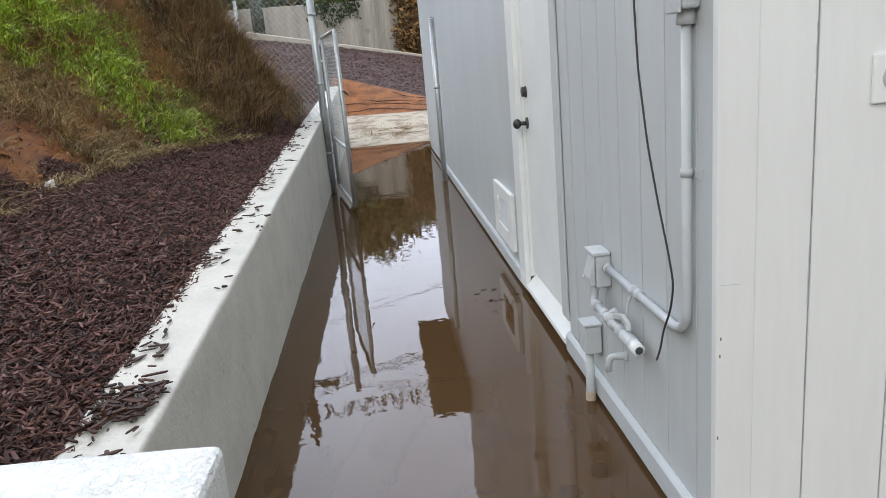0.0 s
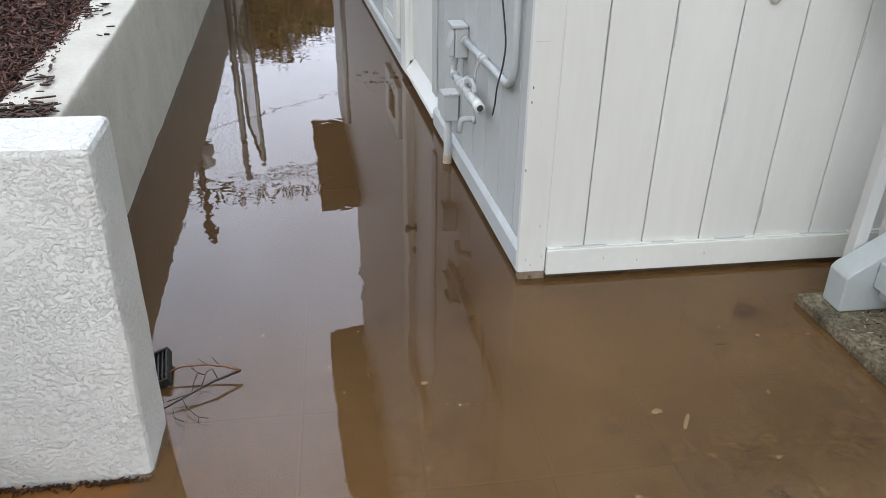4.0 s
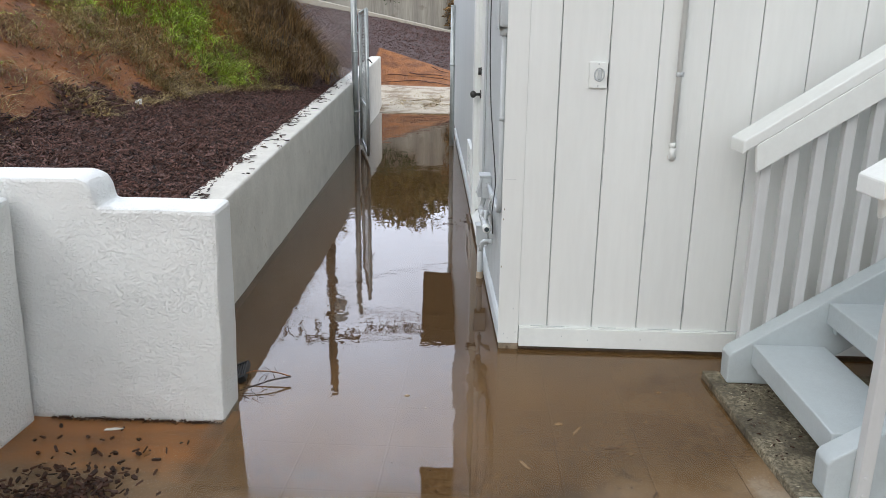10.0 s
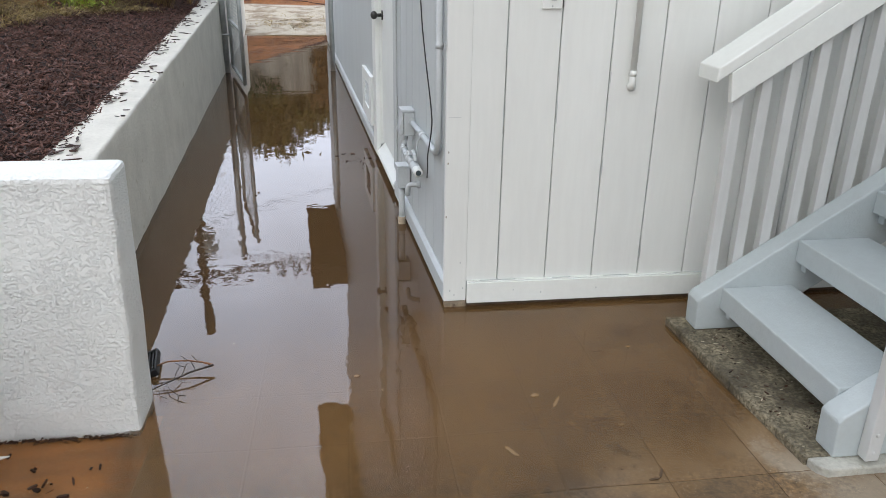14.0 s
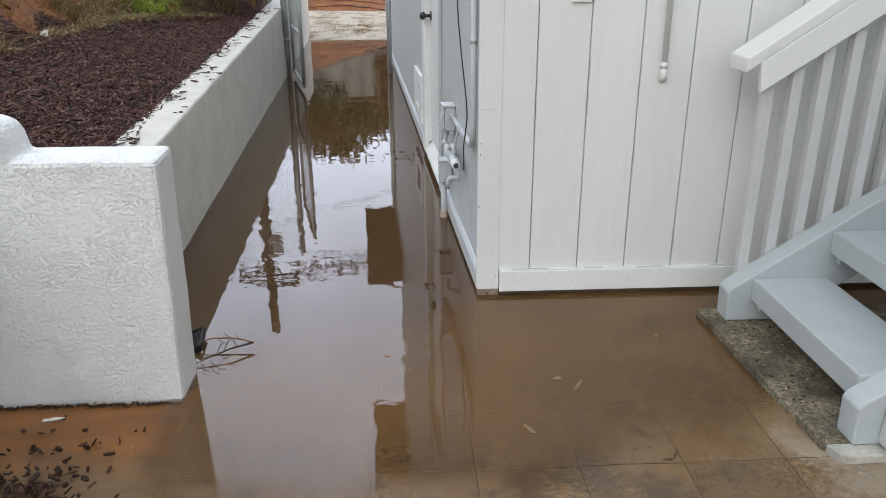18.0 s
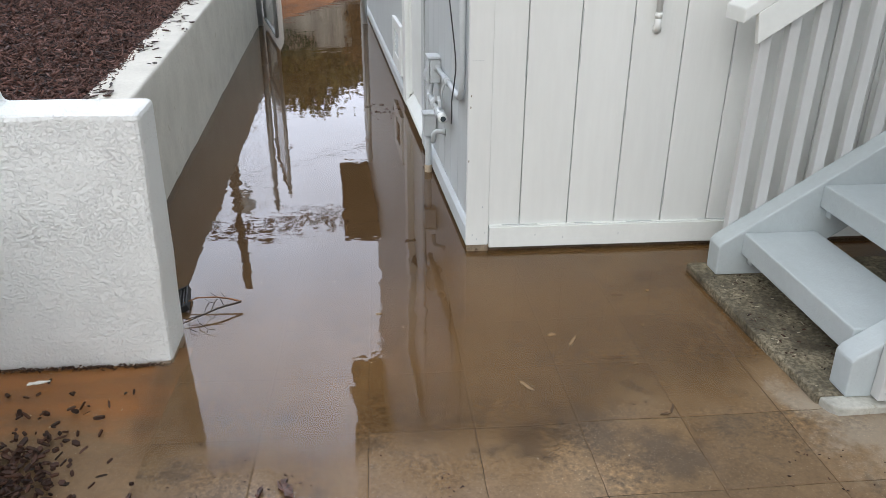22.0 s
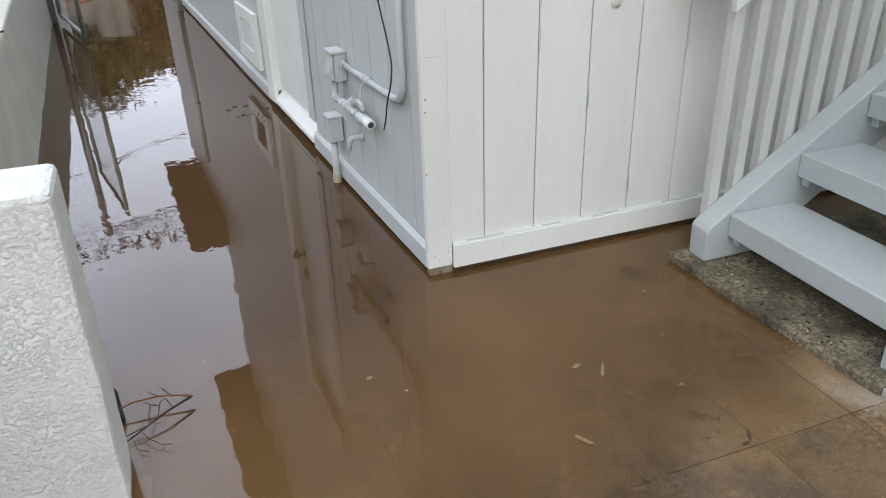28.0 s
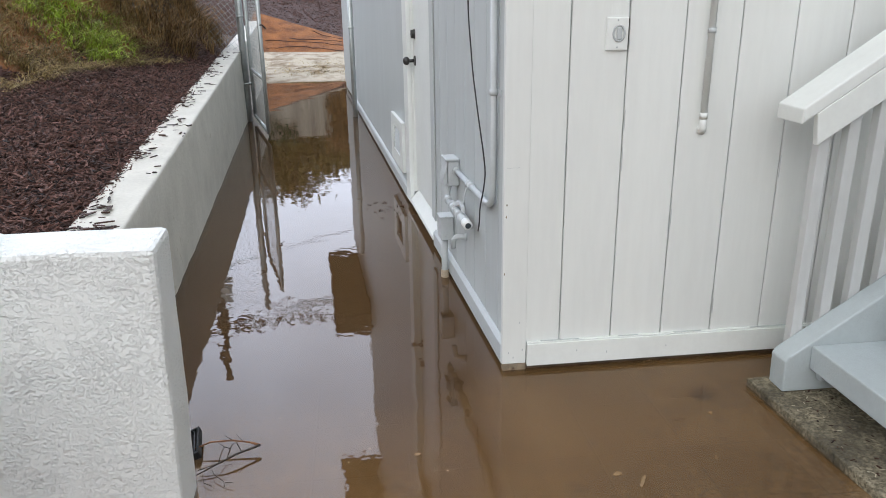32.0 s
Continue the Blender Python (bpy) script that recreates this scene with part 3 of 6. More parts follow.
def build_ground():
    dx = [-400, -150, -60, -30, -16, -10, -7.5] + [-6 + 0.1 * k for k in range(0, 30)] + [-3.0 + 0.06 * k for k in range(0, 50)] + [-0.012, 0.012]
    dx += [0.1 + 0.12 * k for k in range(0, 14)] + [2.0, 2.6, 3.4, 5, 8, 14, 30, 80, 200, 400]
    ys = [-400, -120, -50, -25, -14, -9, -6, -4.5, -3.4, -2.6] + [-2.0 + 0.2 * k for k in range(0, 6)] + [-0.72, -0.60] + [-0.5 + 0.08 * k for k in range(0, 112)]
    ys += [8.5 + 0.2 * k for k in range(0, 30)] + [14.47, 14.53, 14.8, 15.2, 15.6, 15.97, 16.04] + [16.4 + 0.5 * k for k in range(0, 16)] + [24.28, 25, 27, 30, 36, 50, 80, 160, 400]
    verts, cols = [], []
    for y in ys:
        for d in dx:
            x = edge_x(y) + d if abs(d) < 30 else d
            verts.append((x, y, ground_level(x, y)))
            cols.append(zone_of(x, y))
    w = len(dx)
    faces = [(j * w + i, j * w + i + 1, (j + 1) * w + i + 1, (j + 1) * w + i) for j in range(len(ys) - 1) for i in range(w - 1)]
    me = bpy.data.meshes.new("ground")
    me.from_pydata(verts, [], faces)
    layer = me.color_attributes.new("zone", "FLOAT_COLOR", "POINT")
    layer.data.foreach_set("color", np.array([(*c, 1.0) for c in cols], dtype=np.float32).ravel())
    me.materials.append(GROUND)
    me.polygons.foreach_set("use_smooth", [True] * len(me.polygons))
    ob = new("ground", me)
    tagged(ob, "dark bark mulch beds and bare reddish soil banks", "ground", kind="structure")


build_ground()


# ---- patio, alley floor and flood water ----
def shore(x):
    return -1.42 + 0.43 * max(0.0, min(x, 1.1)) + 0.16 * max(0.0, -x - 0.35)


def patio_level(x, y):
    far = y - shore(x)
    hollow = 0.0052 * noise.noise((x * 2.3, y * 2.3, 14.0)) + 0.0020 * noise.noise((x * 7, y * 7, 15.0))
    side = 0.009 * smooth(0.15, -0.35, x) * smooth(0.15, 0.75, far)
    return (-0.017 * far if far < 2.2 else -0.0374 - 0.004 * (far - 2.2)) - side + hollow * (1 - smooth(0.3, 1.3, far))


PITCH = 0.2985
GAP = 0.0022
X0, Y0 = -0.992, -3.263
WATER = water_material()

pavement = thing("pavement", "square concrete pavers stained by silt, partly under water", "paving", kind="structure")
bed = bmesh.new()
bv = [[bed.verts.new((-0.991 + 0.104 * i, -3.4 + 0.1 * j, patio_level(-0.991 + 0.104 * i, -3.4 + 0.1 * j) - 0.0022)) for j in range(35)] for i in range(31)]
for i in range(30):
    for j in range(34):
        bed.faces.new((bv[i][j], bv[i + 1][j], bv[i + 1][j + 1], bv[i][j + 1]))
part("joint_bed", bed, JOINT, pavement)
rim = box(1.995, 4.6, -6.0, -0.02, -0.075, 0.03, 0.003)
join(rim, box(-1.02, 1.992, -6.0, Y0 - 0.01, -0.075, 0.03, 0.003))
part("far_slab", rim, CONCRETE, pavement)

floor_bm = bmesh.new()
rows_y = [0.0 + 0.5 * k for k in range(23)]
line_a = [floor_bm.verts.new((alley(-1.5, y), y, -0.055 - 0.001 * y)) for y in rows_y]
line_b = [floor_bm.verts.new((alley(0.15, y), y, -0.055 - 0.001 * y)) for y in rows_y]
for k in range(len(rows_y) - 1):
    floor_bm.faces.new((line_a[k], line_b[k], line_b[k + 1], line_a[k + 1]))
join(floor_bm, box(-1.5, 0.0, -0.7, 0.01, -0.09, -0.06, 0.0))
single("alley_floor", floor_bm, ALLEY, "silt-covered concrete alley floor under brown water", "floor", kind="structure")

silt_bm = bmesh.new()
sv = {}
for i in range(17):
    for j in range(24):
        x, y = -1.78 + i * 0.0497, -3.4 + j * 0.119
        lift = 0.010 * noise.noise((x * 3, y * 3, 4.0)) + 0.004 * noise.noise((x * 14, y * 14, 4.0))
        z = min(0.02, -0.012 * (y + 1.25)) - 0.008 + lift * smooth(-0.8, -1.1, y)
        sv[i, j] = silt_bm.verts.new((x, y, z))
for i in range(16):
    for j in range(23):
        silt_bm.faces.new((sv[i, j], sv[i + 1, j], sv[i + 1, j + 1], sv[i, j + 1]))
single("silt_bed", silt_bm, SILT, "thin bed of wet orange silt before the wall", "soil", kind="structure", smooth=True)


def build_water():
    n = 0.08
    verts, faces, depth, at = [], [], [], {}
    def vert(i, j):
        if (i, j) not in at:
            y = -2.6 + j * n
            x = (-1.80 + i * n) - (LEAN * y if y > 0 else 0.0)
            at[i, j] = len(verts)
            verts.append((x, y, 0.0))
            depth.append(max(0.0, -(min(0.02, -0.012 * (y + 1.25)) - 0.006)) * 0.10 if x < -1.0 and y < -0.5 else max(0.0, -patio_level(x, y)))
        return at[i, j]
    for j in range(180):
        for i in range(52):
            y, u = -2.6 + (j + 0.5) * n, -1.80 + (i + 0.5) * n
            if (y > 0.0 and not -1.5 < u < 0.12) or (y > 11.6):
                continue
            faces.append((vert(i, j), vert(i + 1, j), vert(i + 1, j + 1), vert(i, j + 1)))
    me = bpy.data.meshes.new("water")
    me.from_pydata(verts, [], faces)
    me.attributes.new("depth", "FLOAT", "POINT").data.foreach_set("value", np.array(depth, dtype=np.float32))
    me.polygons.foreach_set("use_smooth", [True] * len(me.polygons))
    me.materials.append(WATER)
    tagged(new("water", me), "still brown flood water mirroring the pale sky", "water", kind="structure")


build_water()


# ---- stucco walls ----
def roughen(bm, amount, scale, cuts):
    bmesh.ops.subdivide_edges(bm, edges=[e for e in bm.edges if e.calc_length() > 0.12], cuts=cuts, use_grid_fill=True)
    for v in bm.verts:
        p = v.co * scale
        v.co += Vector((noise.noise(p), noise.noise(p + Vector((7, 3, 1))), noise.noise(p + Vector((2, 9, 5))))) * amount
    return bm


def retaining_wall():
    """The long low wall beside the alley: a round-shouldered section drawn out along it."""
    bm, rings = bmesh.new(), []
    n = 190
    for k in range(n + 1):
        y = -0.62 + (12.0 + 0.62) * (k / n) ** 1.4
        h = wall_top(y)
        prof = [(-1.60, -0.2), (-1.60, h - 0.03), (-1.585, h - 0.006)] + [(-1.565 + 0.022 * i, h) for i in range(9)]
        prof += [(-1.382, h - 0.001), (-1.3755, h - 0.006), (-1.3735, h - 0.014)] + [(-1.3725 + 0.006 * i / 12, (h - 0.02) * (1 - i / 12)) for i in range(13)] + [(-1.365, -0.2)]
        ring = []
        for u, z in prof:
            w = 0.005 * noise.noise((u * 8, y * 2.5, z * 5)) + 0.003 * noise.noise((u * 20, y * 9, z * 14)) + 0.0022 * noise.noise((u * 45, y * 26, z * 40))
            ring.append(bm.verts.new((alley(u + w, y), y, z + (w if z > 0.2 else 0))))
        rings.append(ring)
    for a, b in zip(rings, rings[1:]):
        for i in range(len(a) - 1):
            bm.faces.new((a[i], a[i + 1], b[i + 1], b[i]))
    bm.faces.new(rings[0]), bm.faces.new(rings[-1][::-1])
    bmesh.ops.recalc_face_normals(bm, faces=bm.faces[:])
    single("wall_alley", bm, CAPPAINT, "low white painted concrete retaining wall holding back mulch", "retaining wall", kind="structure", smooth=True)


retaining_wall()

# end pier: a lower stretch beside the alley, a higher stretch further back
pier = prism([(-1.032, -0.05), (-1.011, 0.80), (-1.435, 0.802), (-1.448, 0.86), (-1.466, 0.892), (-1.505, 0.907), (-1.95, 0.903), (-1.95, -0.05)], "y", -0.76, -0.572, 0.015)
for axis, at in [(0, -1.9 + 0.09 * k) for k in range(10)] + [(2, 0.08 * k) for k in range(1, 11)]:
    co, no = Vector(), Vector()
    co[axis], no[axis] = at, 1.0
    bmesh.ops.bisect_plane(pier, geom=pier.verts[:] + pier.edges[:] + pier.faces[:], plane_co=co, plane_no=no)
for v in pier.verts:
    if v.co.y < -0.66:
        v.co.y += 0.022 * max(0.0, v.co.z) / 0.8
    elif v.co.z > 0.7:
        v.co.z += 0.010
    p = v.co * 8.0
    v.co += Vector((noise.noise(p), noise.noise(p + Vector((7, 3, 1))), noise.noise(p + Vector((2, 9, 5))))) * 0.0045
single("wall_pier", pier, STUCCO, "stepped white stucco end wall with rough trowelled render", "wall", kind="structure")

back_wall = box(-1.95, -1.748, -3.4, -0.775, -0.05, 0.85, 0.025, 3)
for v in back_wall.verts:
    if v.co.x > -1.8:
        v.co.x += 0.03 * max(0.0, v.co.z) / 0.85
back_wall = roughen(back_wall, 0.005, 7.0, 6)
single("wall_return", back_wall, STUCCO, "white stucco garden wall meeting the end wall", "wall", kind="structure")
panel = thing("wall_panel", "dark slate-grey panel fixed on the white wall", "panel", (-1.70, -1.4, 0.2))
part("plate", prism([(-1.035, 0.75), (-1.66, 0.75), (-1.66, 0.165), (-1.085, 0.165), (-1.03, 0.215)], "x", -1.77, -1.713, 0.006), SLATE, panel)
part("border", prism([(-1.02, 0.765), (-1.68, 0.765), (-1.68, 0.15), (-1.075, 0.15), (-1.015, 0.205)], "x", -1.775, -1.722, 0.004), BLACK, panel)


# ---- shed ----
HIGH = 5.52
LOW = 2.66
TALL = 7.2
FAR = 10.2
shed = thing("shed", "white two-storey timber building with grooved siding and grey flank", "building", (0, 0, 0.02))
# grey instead of white: the shade inside the front grooves is in this colour
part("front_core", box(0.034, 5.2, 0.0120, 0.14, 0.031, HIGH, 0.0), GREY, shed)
# dark backing paints the shade seen in the flank's grooves
part("groove_shade_backing", on_side(box(0.0225, 0.14, 0.03, 1.625, 0.031, HIGH, 0.0)), SLATE, shed)
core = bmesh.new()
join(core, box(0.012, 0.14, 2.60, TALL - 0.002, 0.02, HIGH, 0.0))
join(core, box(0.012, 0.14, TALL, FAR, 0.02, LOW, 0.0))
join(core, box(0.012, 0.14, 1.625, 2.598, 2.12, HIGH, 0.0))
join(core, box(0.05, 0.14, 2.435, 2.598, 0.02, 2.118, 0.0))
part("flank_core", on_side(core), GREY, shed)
part("foundation", join(box(0.03, 5.2, 0.004, 0.3, -0.2, 0.03, 0.004), on_side(box(0.03, 0.2, 0.05, FAR, -0.2, 0.03, 0.004))), FOUND, shed, "dark damp foundation strip")

# upper roof with a deep eave over the flank, lower roof of the far end
roof = prism([(0.0, HIGH), (-0.50, HIGH), (-0.50, HIGH + 0.15), (5.4, HIGH + 0.9), (5.4, HIGH)], "y", -0.12, TALL + 0.55, 0.005)
part("roof", on_side(roof), ROOF, shed, "dark brown roof with a deep eave")
part("end_wall", on_side(box(0.145, 5.2, TALL - 0.14, TALL - 0.003, LOW + 0.6, HIGH, 0.0)), GREY, shed)
low_roof = prism([(0.0, LOW), (0.0, LOW + 0.33), (5.4, LOW + 0.6), (5.4, LOW)], "y", TALL + 0.003, 9.55, 0.005)
part("roof", on_side(low_roof), ROOF, shed, "dark brown lower roof")
part("eave", on_side(box(-0.49, -0.002, 6.80, 9.55, LOW, LOW + 0.29, 0.006)), ROOF, shed, "broad dark timber eave")
part("trim_fascia", box(-0.08, 5.2, -0.145, -0.122, HIGH - 0.02, HIGH + 0.16, 0.004), TRIM, shed)

part("corner_board", box(0.008, 0.102, -0.0038, 0.026, 0.027, HIGH, 0.003), WHITE, shed, "white corner board with chipped paint")
part("paint_crack", box(0.018, 0.066, -0.0042, 0.002, 0.7994, 0.8006, 0.0), PIPE, shed)
part("sill_foot", box(0.012, 0.103, -0.004, 0.03, -0.12, 0.0265, 0.003), SILLWOOD, shed, "bare weathered sill under the corner board")
base = box(0.104, 5.2, -0.019, -0.0005, 0.020, 0.113, 0.003)
part("base_trim", base, TRIM, shed, "white base board with a flaking lower edge")
cap = box(0.104, 5.2, -0.012, -0.0005, 0.1135, 0.119, 0.002)
part("caulk_line", cap, TRIM, shed)
skirt = prism([(-0.022, 0.02), (-0.022, 0.094), (-0.010, 0.108), (0.0, 0.110), (0.0, 0.02)], "y", 0.02, 1.54, 0.002)
part("flank_base_trim", on_side(skirt), PALEGREY, shed, "pale grey base board")
skirt = prism([(-0.022, 0.02), (-0.022, 0.094), (-0.010, 0.108), (0.0, 0.110), (0.0, 0.02)], "y", 2.60, 8.0, 0.002)
part("flank_base_trim", on_side(skirt), PALEGREY, shed, "pale grey base board")

# vertical siding boards
def boards():
    w, g = 0.203, 0.0040
    me = mesh_of("siding_board", box(0, w - g, 0, 0.0115, 0, HIGH - 0.115, 0.0022, 1), WHITE)
    x = 0.233 - w + g / 2
    for k in range(23):
        ob = new("siding_board", me)
        ob.location = Vector((x + k * w, 0.0, 0.115)) - ROOTS[shed.name]
        ob.parent = shed
    g = 0.0062
    bm = box(0, 0.022, 0, w - g, 0, HIGH - 0.108, 0.0018, 1)
    bm.transform(SIDE.to_3x3().to_4x4())
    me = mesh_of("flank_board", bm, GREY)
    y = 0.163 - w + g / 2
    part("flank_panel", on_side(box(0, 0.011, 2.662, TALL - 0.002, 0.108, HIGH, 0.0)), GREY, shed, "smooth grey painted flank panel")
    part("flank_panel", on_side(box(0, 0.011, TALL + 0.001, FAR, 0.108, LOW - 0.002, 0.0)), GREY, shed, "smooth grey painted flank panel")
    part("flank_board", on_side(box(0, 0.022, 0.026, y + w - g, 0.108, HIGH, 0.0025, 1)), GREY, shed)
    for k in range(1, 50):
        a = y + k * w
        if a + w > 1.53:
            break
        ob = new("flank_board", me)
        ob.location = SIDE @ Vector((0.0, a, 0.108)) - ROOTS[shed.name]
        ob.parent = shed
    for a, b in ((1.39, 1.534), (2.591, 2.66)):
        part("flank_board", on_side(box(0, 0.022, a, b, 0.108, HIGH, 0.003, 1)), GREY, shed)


boards()

# chipped paint and a few nail heads on the front
rn = random.Random(12)
for x, z in ((0.02, 0.665), (0.018, 0.62), (0.014, 0.40), (0.075, 0.20), (0.052, 0.055), (0.034, 0.075), (0.088, 0.085), (0.30, 0.075), (0.42, 0.06), (0.66, 0.07)):
    y0 = -0.0044 if x < 0.103 else (-0.0195 if z < 0.112 else -0.0005)
    chip = prism([(x - 0.002, z - 0.004), (x + 0.001, z - 0.005), (x + 0.002, z + 0.001), (x, z + 0.005), (x - 0.0016, z + 0.002)], "y", y0 - 0.0006, y0 + 0.002)
    part("paint_chip", chip, SILLWOOD if z > 0.35 and x < 0.1 else PALEGREY, shed)
# hairline gaps along the top of the base board and beside the grooves
for k in range(16):
    x = 0.16 + 0.29 * k + rn.uniform(-0.05, 0.05)
    part("paint_crack", box(x, x + rn.uniform(0.06, 0.2), -0.0124, -0.004, 0.1190, 0.1198, 0.0), PIPE, shed)
for k in range(5):
    for _ in range(3):
        x, z = 0.233 + 0.203 * k + rn.choice((-0.0042, 0.0042)), rn.uniform(0.15, 1.3)
        part("paint_crack", box(x - 0.001, x + 0.001, -0.0008, 0.002, z, z + rn.uniform(0.03, 0.12), 0.0), PIPE, shed)

# door in the flank
door = thing("door_1", "white panel door with a dark round knob and deadbolt, closed", "door", SIDE @ Vector((0.0, 2.0, 0.1)), kind="structure")
part("door_leaf", on_side(box(0.018, 0.062, 1.648, 2.415, 0.15, 2.10, 0.004)), TRIM, door)
frame_bm = box(-0.010, -0.0005, 1.535, 1.640, 0.16, 2.20, 0.003)
part("trim", on_side(frame_bm), GREY, door, "grey painted door casing")
part("trim", on_side(box(-0.030, -0.0005, 2.415, 2.59, 0.04, 2.20, 0.004)), TRIM, door)
part("trim", on_side(box(-0.030, -0.0005, 1.642, 2.413, 2.105, 2.20, 0.004)), TRIM, door)
part("jamb", on_side(box(0.0, 0.12, 2.416, 2.436, 0.12, 2.12, 0.002)), TRIM, door)
part("jamb", on_side(box(0.0, 0.12, 1.626, 1.646, 0.155, 2.12, 0.002)), TRIM, door)
sill = prism([(-0.028, 0.045), (-0.028, 0.070), (0.040, 0.145), (0.12, 0.149), (0.12, 0.045)], "y", 1.545, 2.413, 0.004)
part("sill", on_side(sill), TRIM, door, "white sloping door sill")


def disc_x(r, x0, x1, y, z, seg=20):
    bm2 = bmesh.new()
    bmesh.ops.create_cone(bm2, cap_ends=True, segments=seg, radius1=r, radius2=r * 0.92, depth=abs(x1 - x0))
    bm2.transform(Matrix.Translation(((x0 + x1) / 2, y, z)) @ Matrix.Rotation(-math.pi / 2, 4, "Y"))
    return bm2


knob = part("knob", on_side(ball((-0.040, 2.35, 1.0), 0.027, (0.85, 1, 1), 16)), DARKMETAL, door, "dark round door knob", True)
part("knob_stem", on_side(tube([(0.020, 2.35, 1.0), (-0.03, 2.35, 1.0)], 0.011, 10)), DARKMETAL, knob, "", True)
part("rosette", on_side(disc_x(0.032, 0.020, 0.010, 2.35, 1.0)), DARKMETAL, knob)
bolt = part("deadbolt", on_side(disc_x(0.028, 0.020, -0.006, 2.35, 1.165)), DARKMETAL, door, "dark deadbolt cylinder")
part("collar", on_side(disc_x(0.032, 0.020, 0.012, 2.35, 1.165)), DARKMETAL, bolt)

# crawl vent in the flank
vent = thing("crawl_vent", "white framed crawl-space vent low on the grey flank", "vent", SIDE @ Vector((-0.01, 3.2, 0.2)))
va, vb, vz0, vz1 = 2.80, 3.46, 0.165, 0.53
for a, b, c, d in ((va, va + 0.15, vz0, vz1), (vb - 0.15, vb, vz0, vz1), (va + 0.152, vb - 0.152, vz0, vz0 + 0.10), (va + 0.152, vb - 0.152, vz1 - 0.08, vz1)):
    part("frame", on_side(box(-0.028, -0.0005, a, b, c, d, 0.004)), TRIM, vent)
part("backing", on_side(box(-0.004, -0.0008, va + 0.15, vb - 0.15, vz0 + 0.10, vz1 - 0.08, 0.0)), SLATE, vent)
for k in range(5):
    z = vz0 + 0.105 + k * 0.036
    part("slat", on_side(prism([(-0.006, z + 0.03), (-0.022, z), (-0.019, z - 0.002), (-0.005, z + 0.026)], "y", va + 0.152, vb - 0.152)), GREY, vent)

# outlet on the front wall
plate = thing("wall_outlet", "white weatherproof outlet plate with round flap", "outlet", (0.392, -0.004, 1.196))
part("cover_plate", box(0.353, 0.430, -0.012, -0.0005, 1.196, 1.304, 0.003), TRIM, plate)
ring = bmesh.new()
ring = tube([(0.396 + 0.020 * math.cos(a), -0.013, 1.252 + 0.026 * math.sin(a)) for a in [2 * math.pi * k / 20 for k in range(21)]], 0.0035, 6, ring, False)
part("flap_rim", ring, PIPE, plate, "", True)
part("flap", box(0.388, 0.404, -0.021, -0.0125, 1.232, 1.272, 0.003), PIPE, plate)
for z in (1.206, 1.295):
    part("screw", ball((0.392, -0.0125, z), 0.0035, (1, 0.5, 1), 8), PIPE, plate)
# thin dark strip stands for the shadow the plate throws to its right
part("cover_shadow_strip", box(0.4305, 0.4335, -0.009, -0.0005, 1.20, 1.30, 0.0), DARKMETAL, plate, "dark strip painted as the shadow of the plate")

# conduit down the front wall
riser = thing("wall_conduit", "white painted conduit running down the siding", "conduit", (0.73, -0.02, 0.9))
part("pipe", tube([(0.722, -0.022, 0.95), (0.722, -0.022, HIGH)], 0.0115, 12), WHITE, riser, "", True)
part("elbow", tube(rounded([(0.722, -0.022, 0.952), (0.722, -0.024, 0.915), (0.727, 0.001, 0.908)], 0.016), 0.0125, 12), WHITE, riser, "", True)
part("collar", tube([(0.722, -0.022, 0.955), (0.722, -0.022, 0.975)], 0.0140, 12), WHITE, riser, "", True)
part("flange", tube([(0.727, -0.006, 0.912), (0.727, -0.0008, 0.912)], 0.0185, 16), WHITE, riser, "", True)
for z in (1.256, 1.95):
    s = part("strap", tube([(0.722, -0.022, z - 0.009), (0.722, -0.022, z + 0.009)], 0.0135, 12), PIPE, riser, "", True)
    part("strap_ear", box(0.733, 0.747, -0.006, -0.0005, z - 0.010, z + 0.010, 0.001), PIPE, s)


# flank services: conduits, boxes, valve, cable
def sd(points, r, sides=10):
    return on_side(tube(points, r, sides))


feed = thing("flank_conduit", "grey painted electrical conduit with boxes on the flank", "conduit", SIDE @ Vector((-0.03, 0.5, 0.6)))
part("pipe", sd(rounded([(-0.018, 0.93, 0.60), (-0.018, 0.18, 0.60), (-0.018, 0.18, 1.42)], 0.10, 8), 0.0135), PIPE, feed, "", True)
for y in (0.60, 0.555):
    part("coupling", sd([(-0.018, y + 0.014, 0.60), (-0.018, y - 0.014, 0.60)], 0.0185), PIPE, feed, "", True)
sp = part("strap", sd([(-0.018, 0.18, 1.035), (-0.018, 0.18, 1.055)], 0.0165), PIPE, feed, "", True)
part("strap_ear", on_side(box(-0.005, -0.0005, 0.125, 0.164, 1.033, 1.057, 0.001)), PIPE, sp)
ob = part("outlet_box", on_side(box(-0.056, -0.001, 0.885, 0.985, 0.525, 0.645, 0.006)), PIPE, feed, "grey weatherproof outlet box")
part("outlet_lid", on_side(prism([(-0.058, 0.635), (-0.080, 0.560), (-0.078, 0.53), (-0.057, 0.532)], "y", 0.893, 0.978, 0.004)), PIPE, ob)
part("outlet_hood", on_side(box(-0.070, -0.004, 0.878, 0.992, 0.645, 0.658, 0.004)), PIPE, ob)
part("conduit_hub", sd([(-0.018, 0.884, 0.60), (-0.018, 0.862, 0.60)], 0.019), PIPE, ob, "", True)
mb = part("switch_box", on_side(box(-0.046, -0.001, 0.135, 0.222, 1.44, 1.555, 0.008)), PIPE, feed, "grey disconnect box")
part("switch_door", on_side(box(-0.056, -0.0465, 0.138, 0.219, 1.432, 1.55, 0.004)), PIPE, mb)
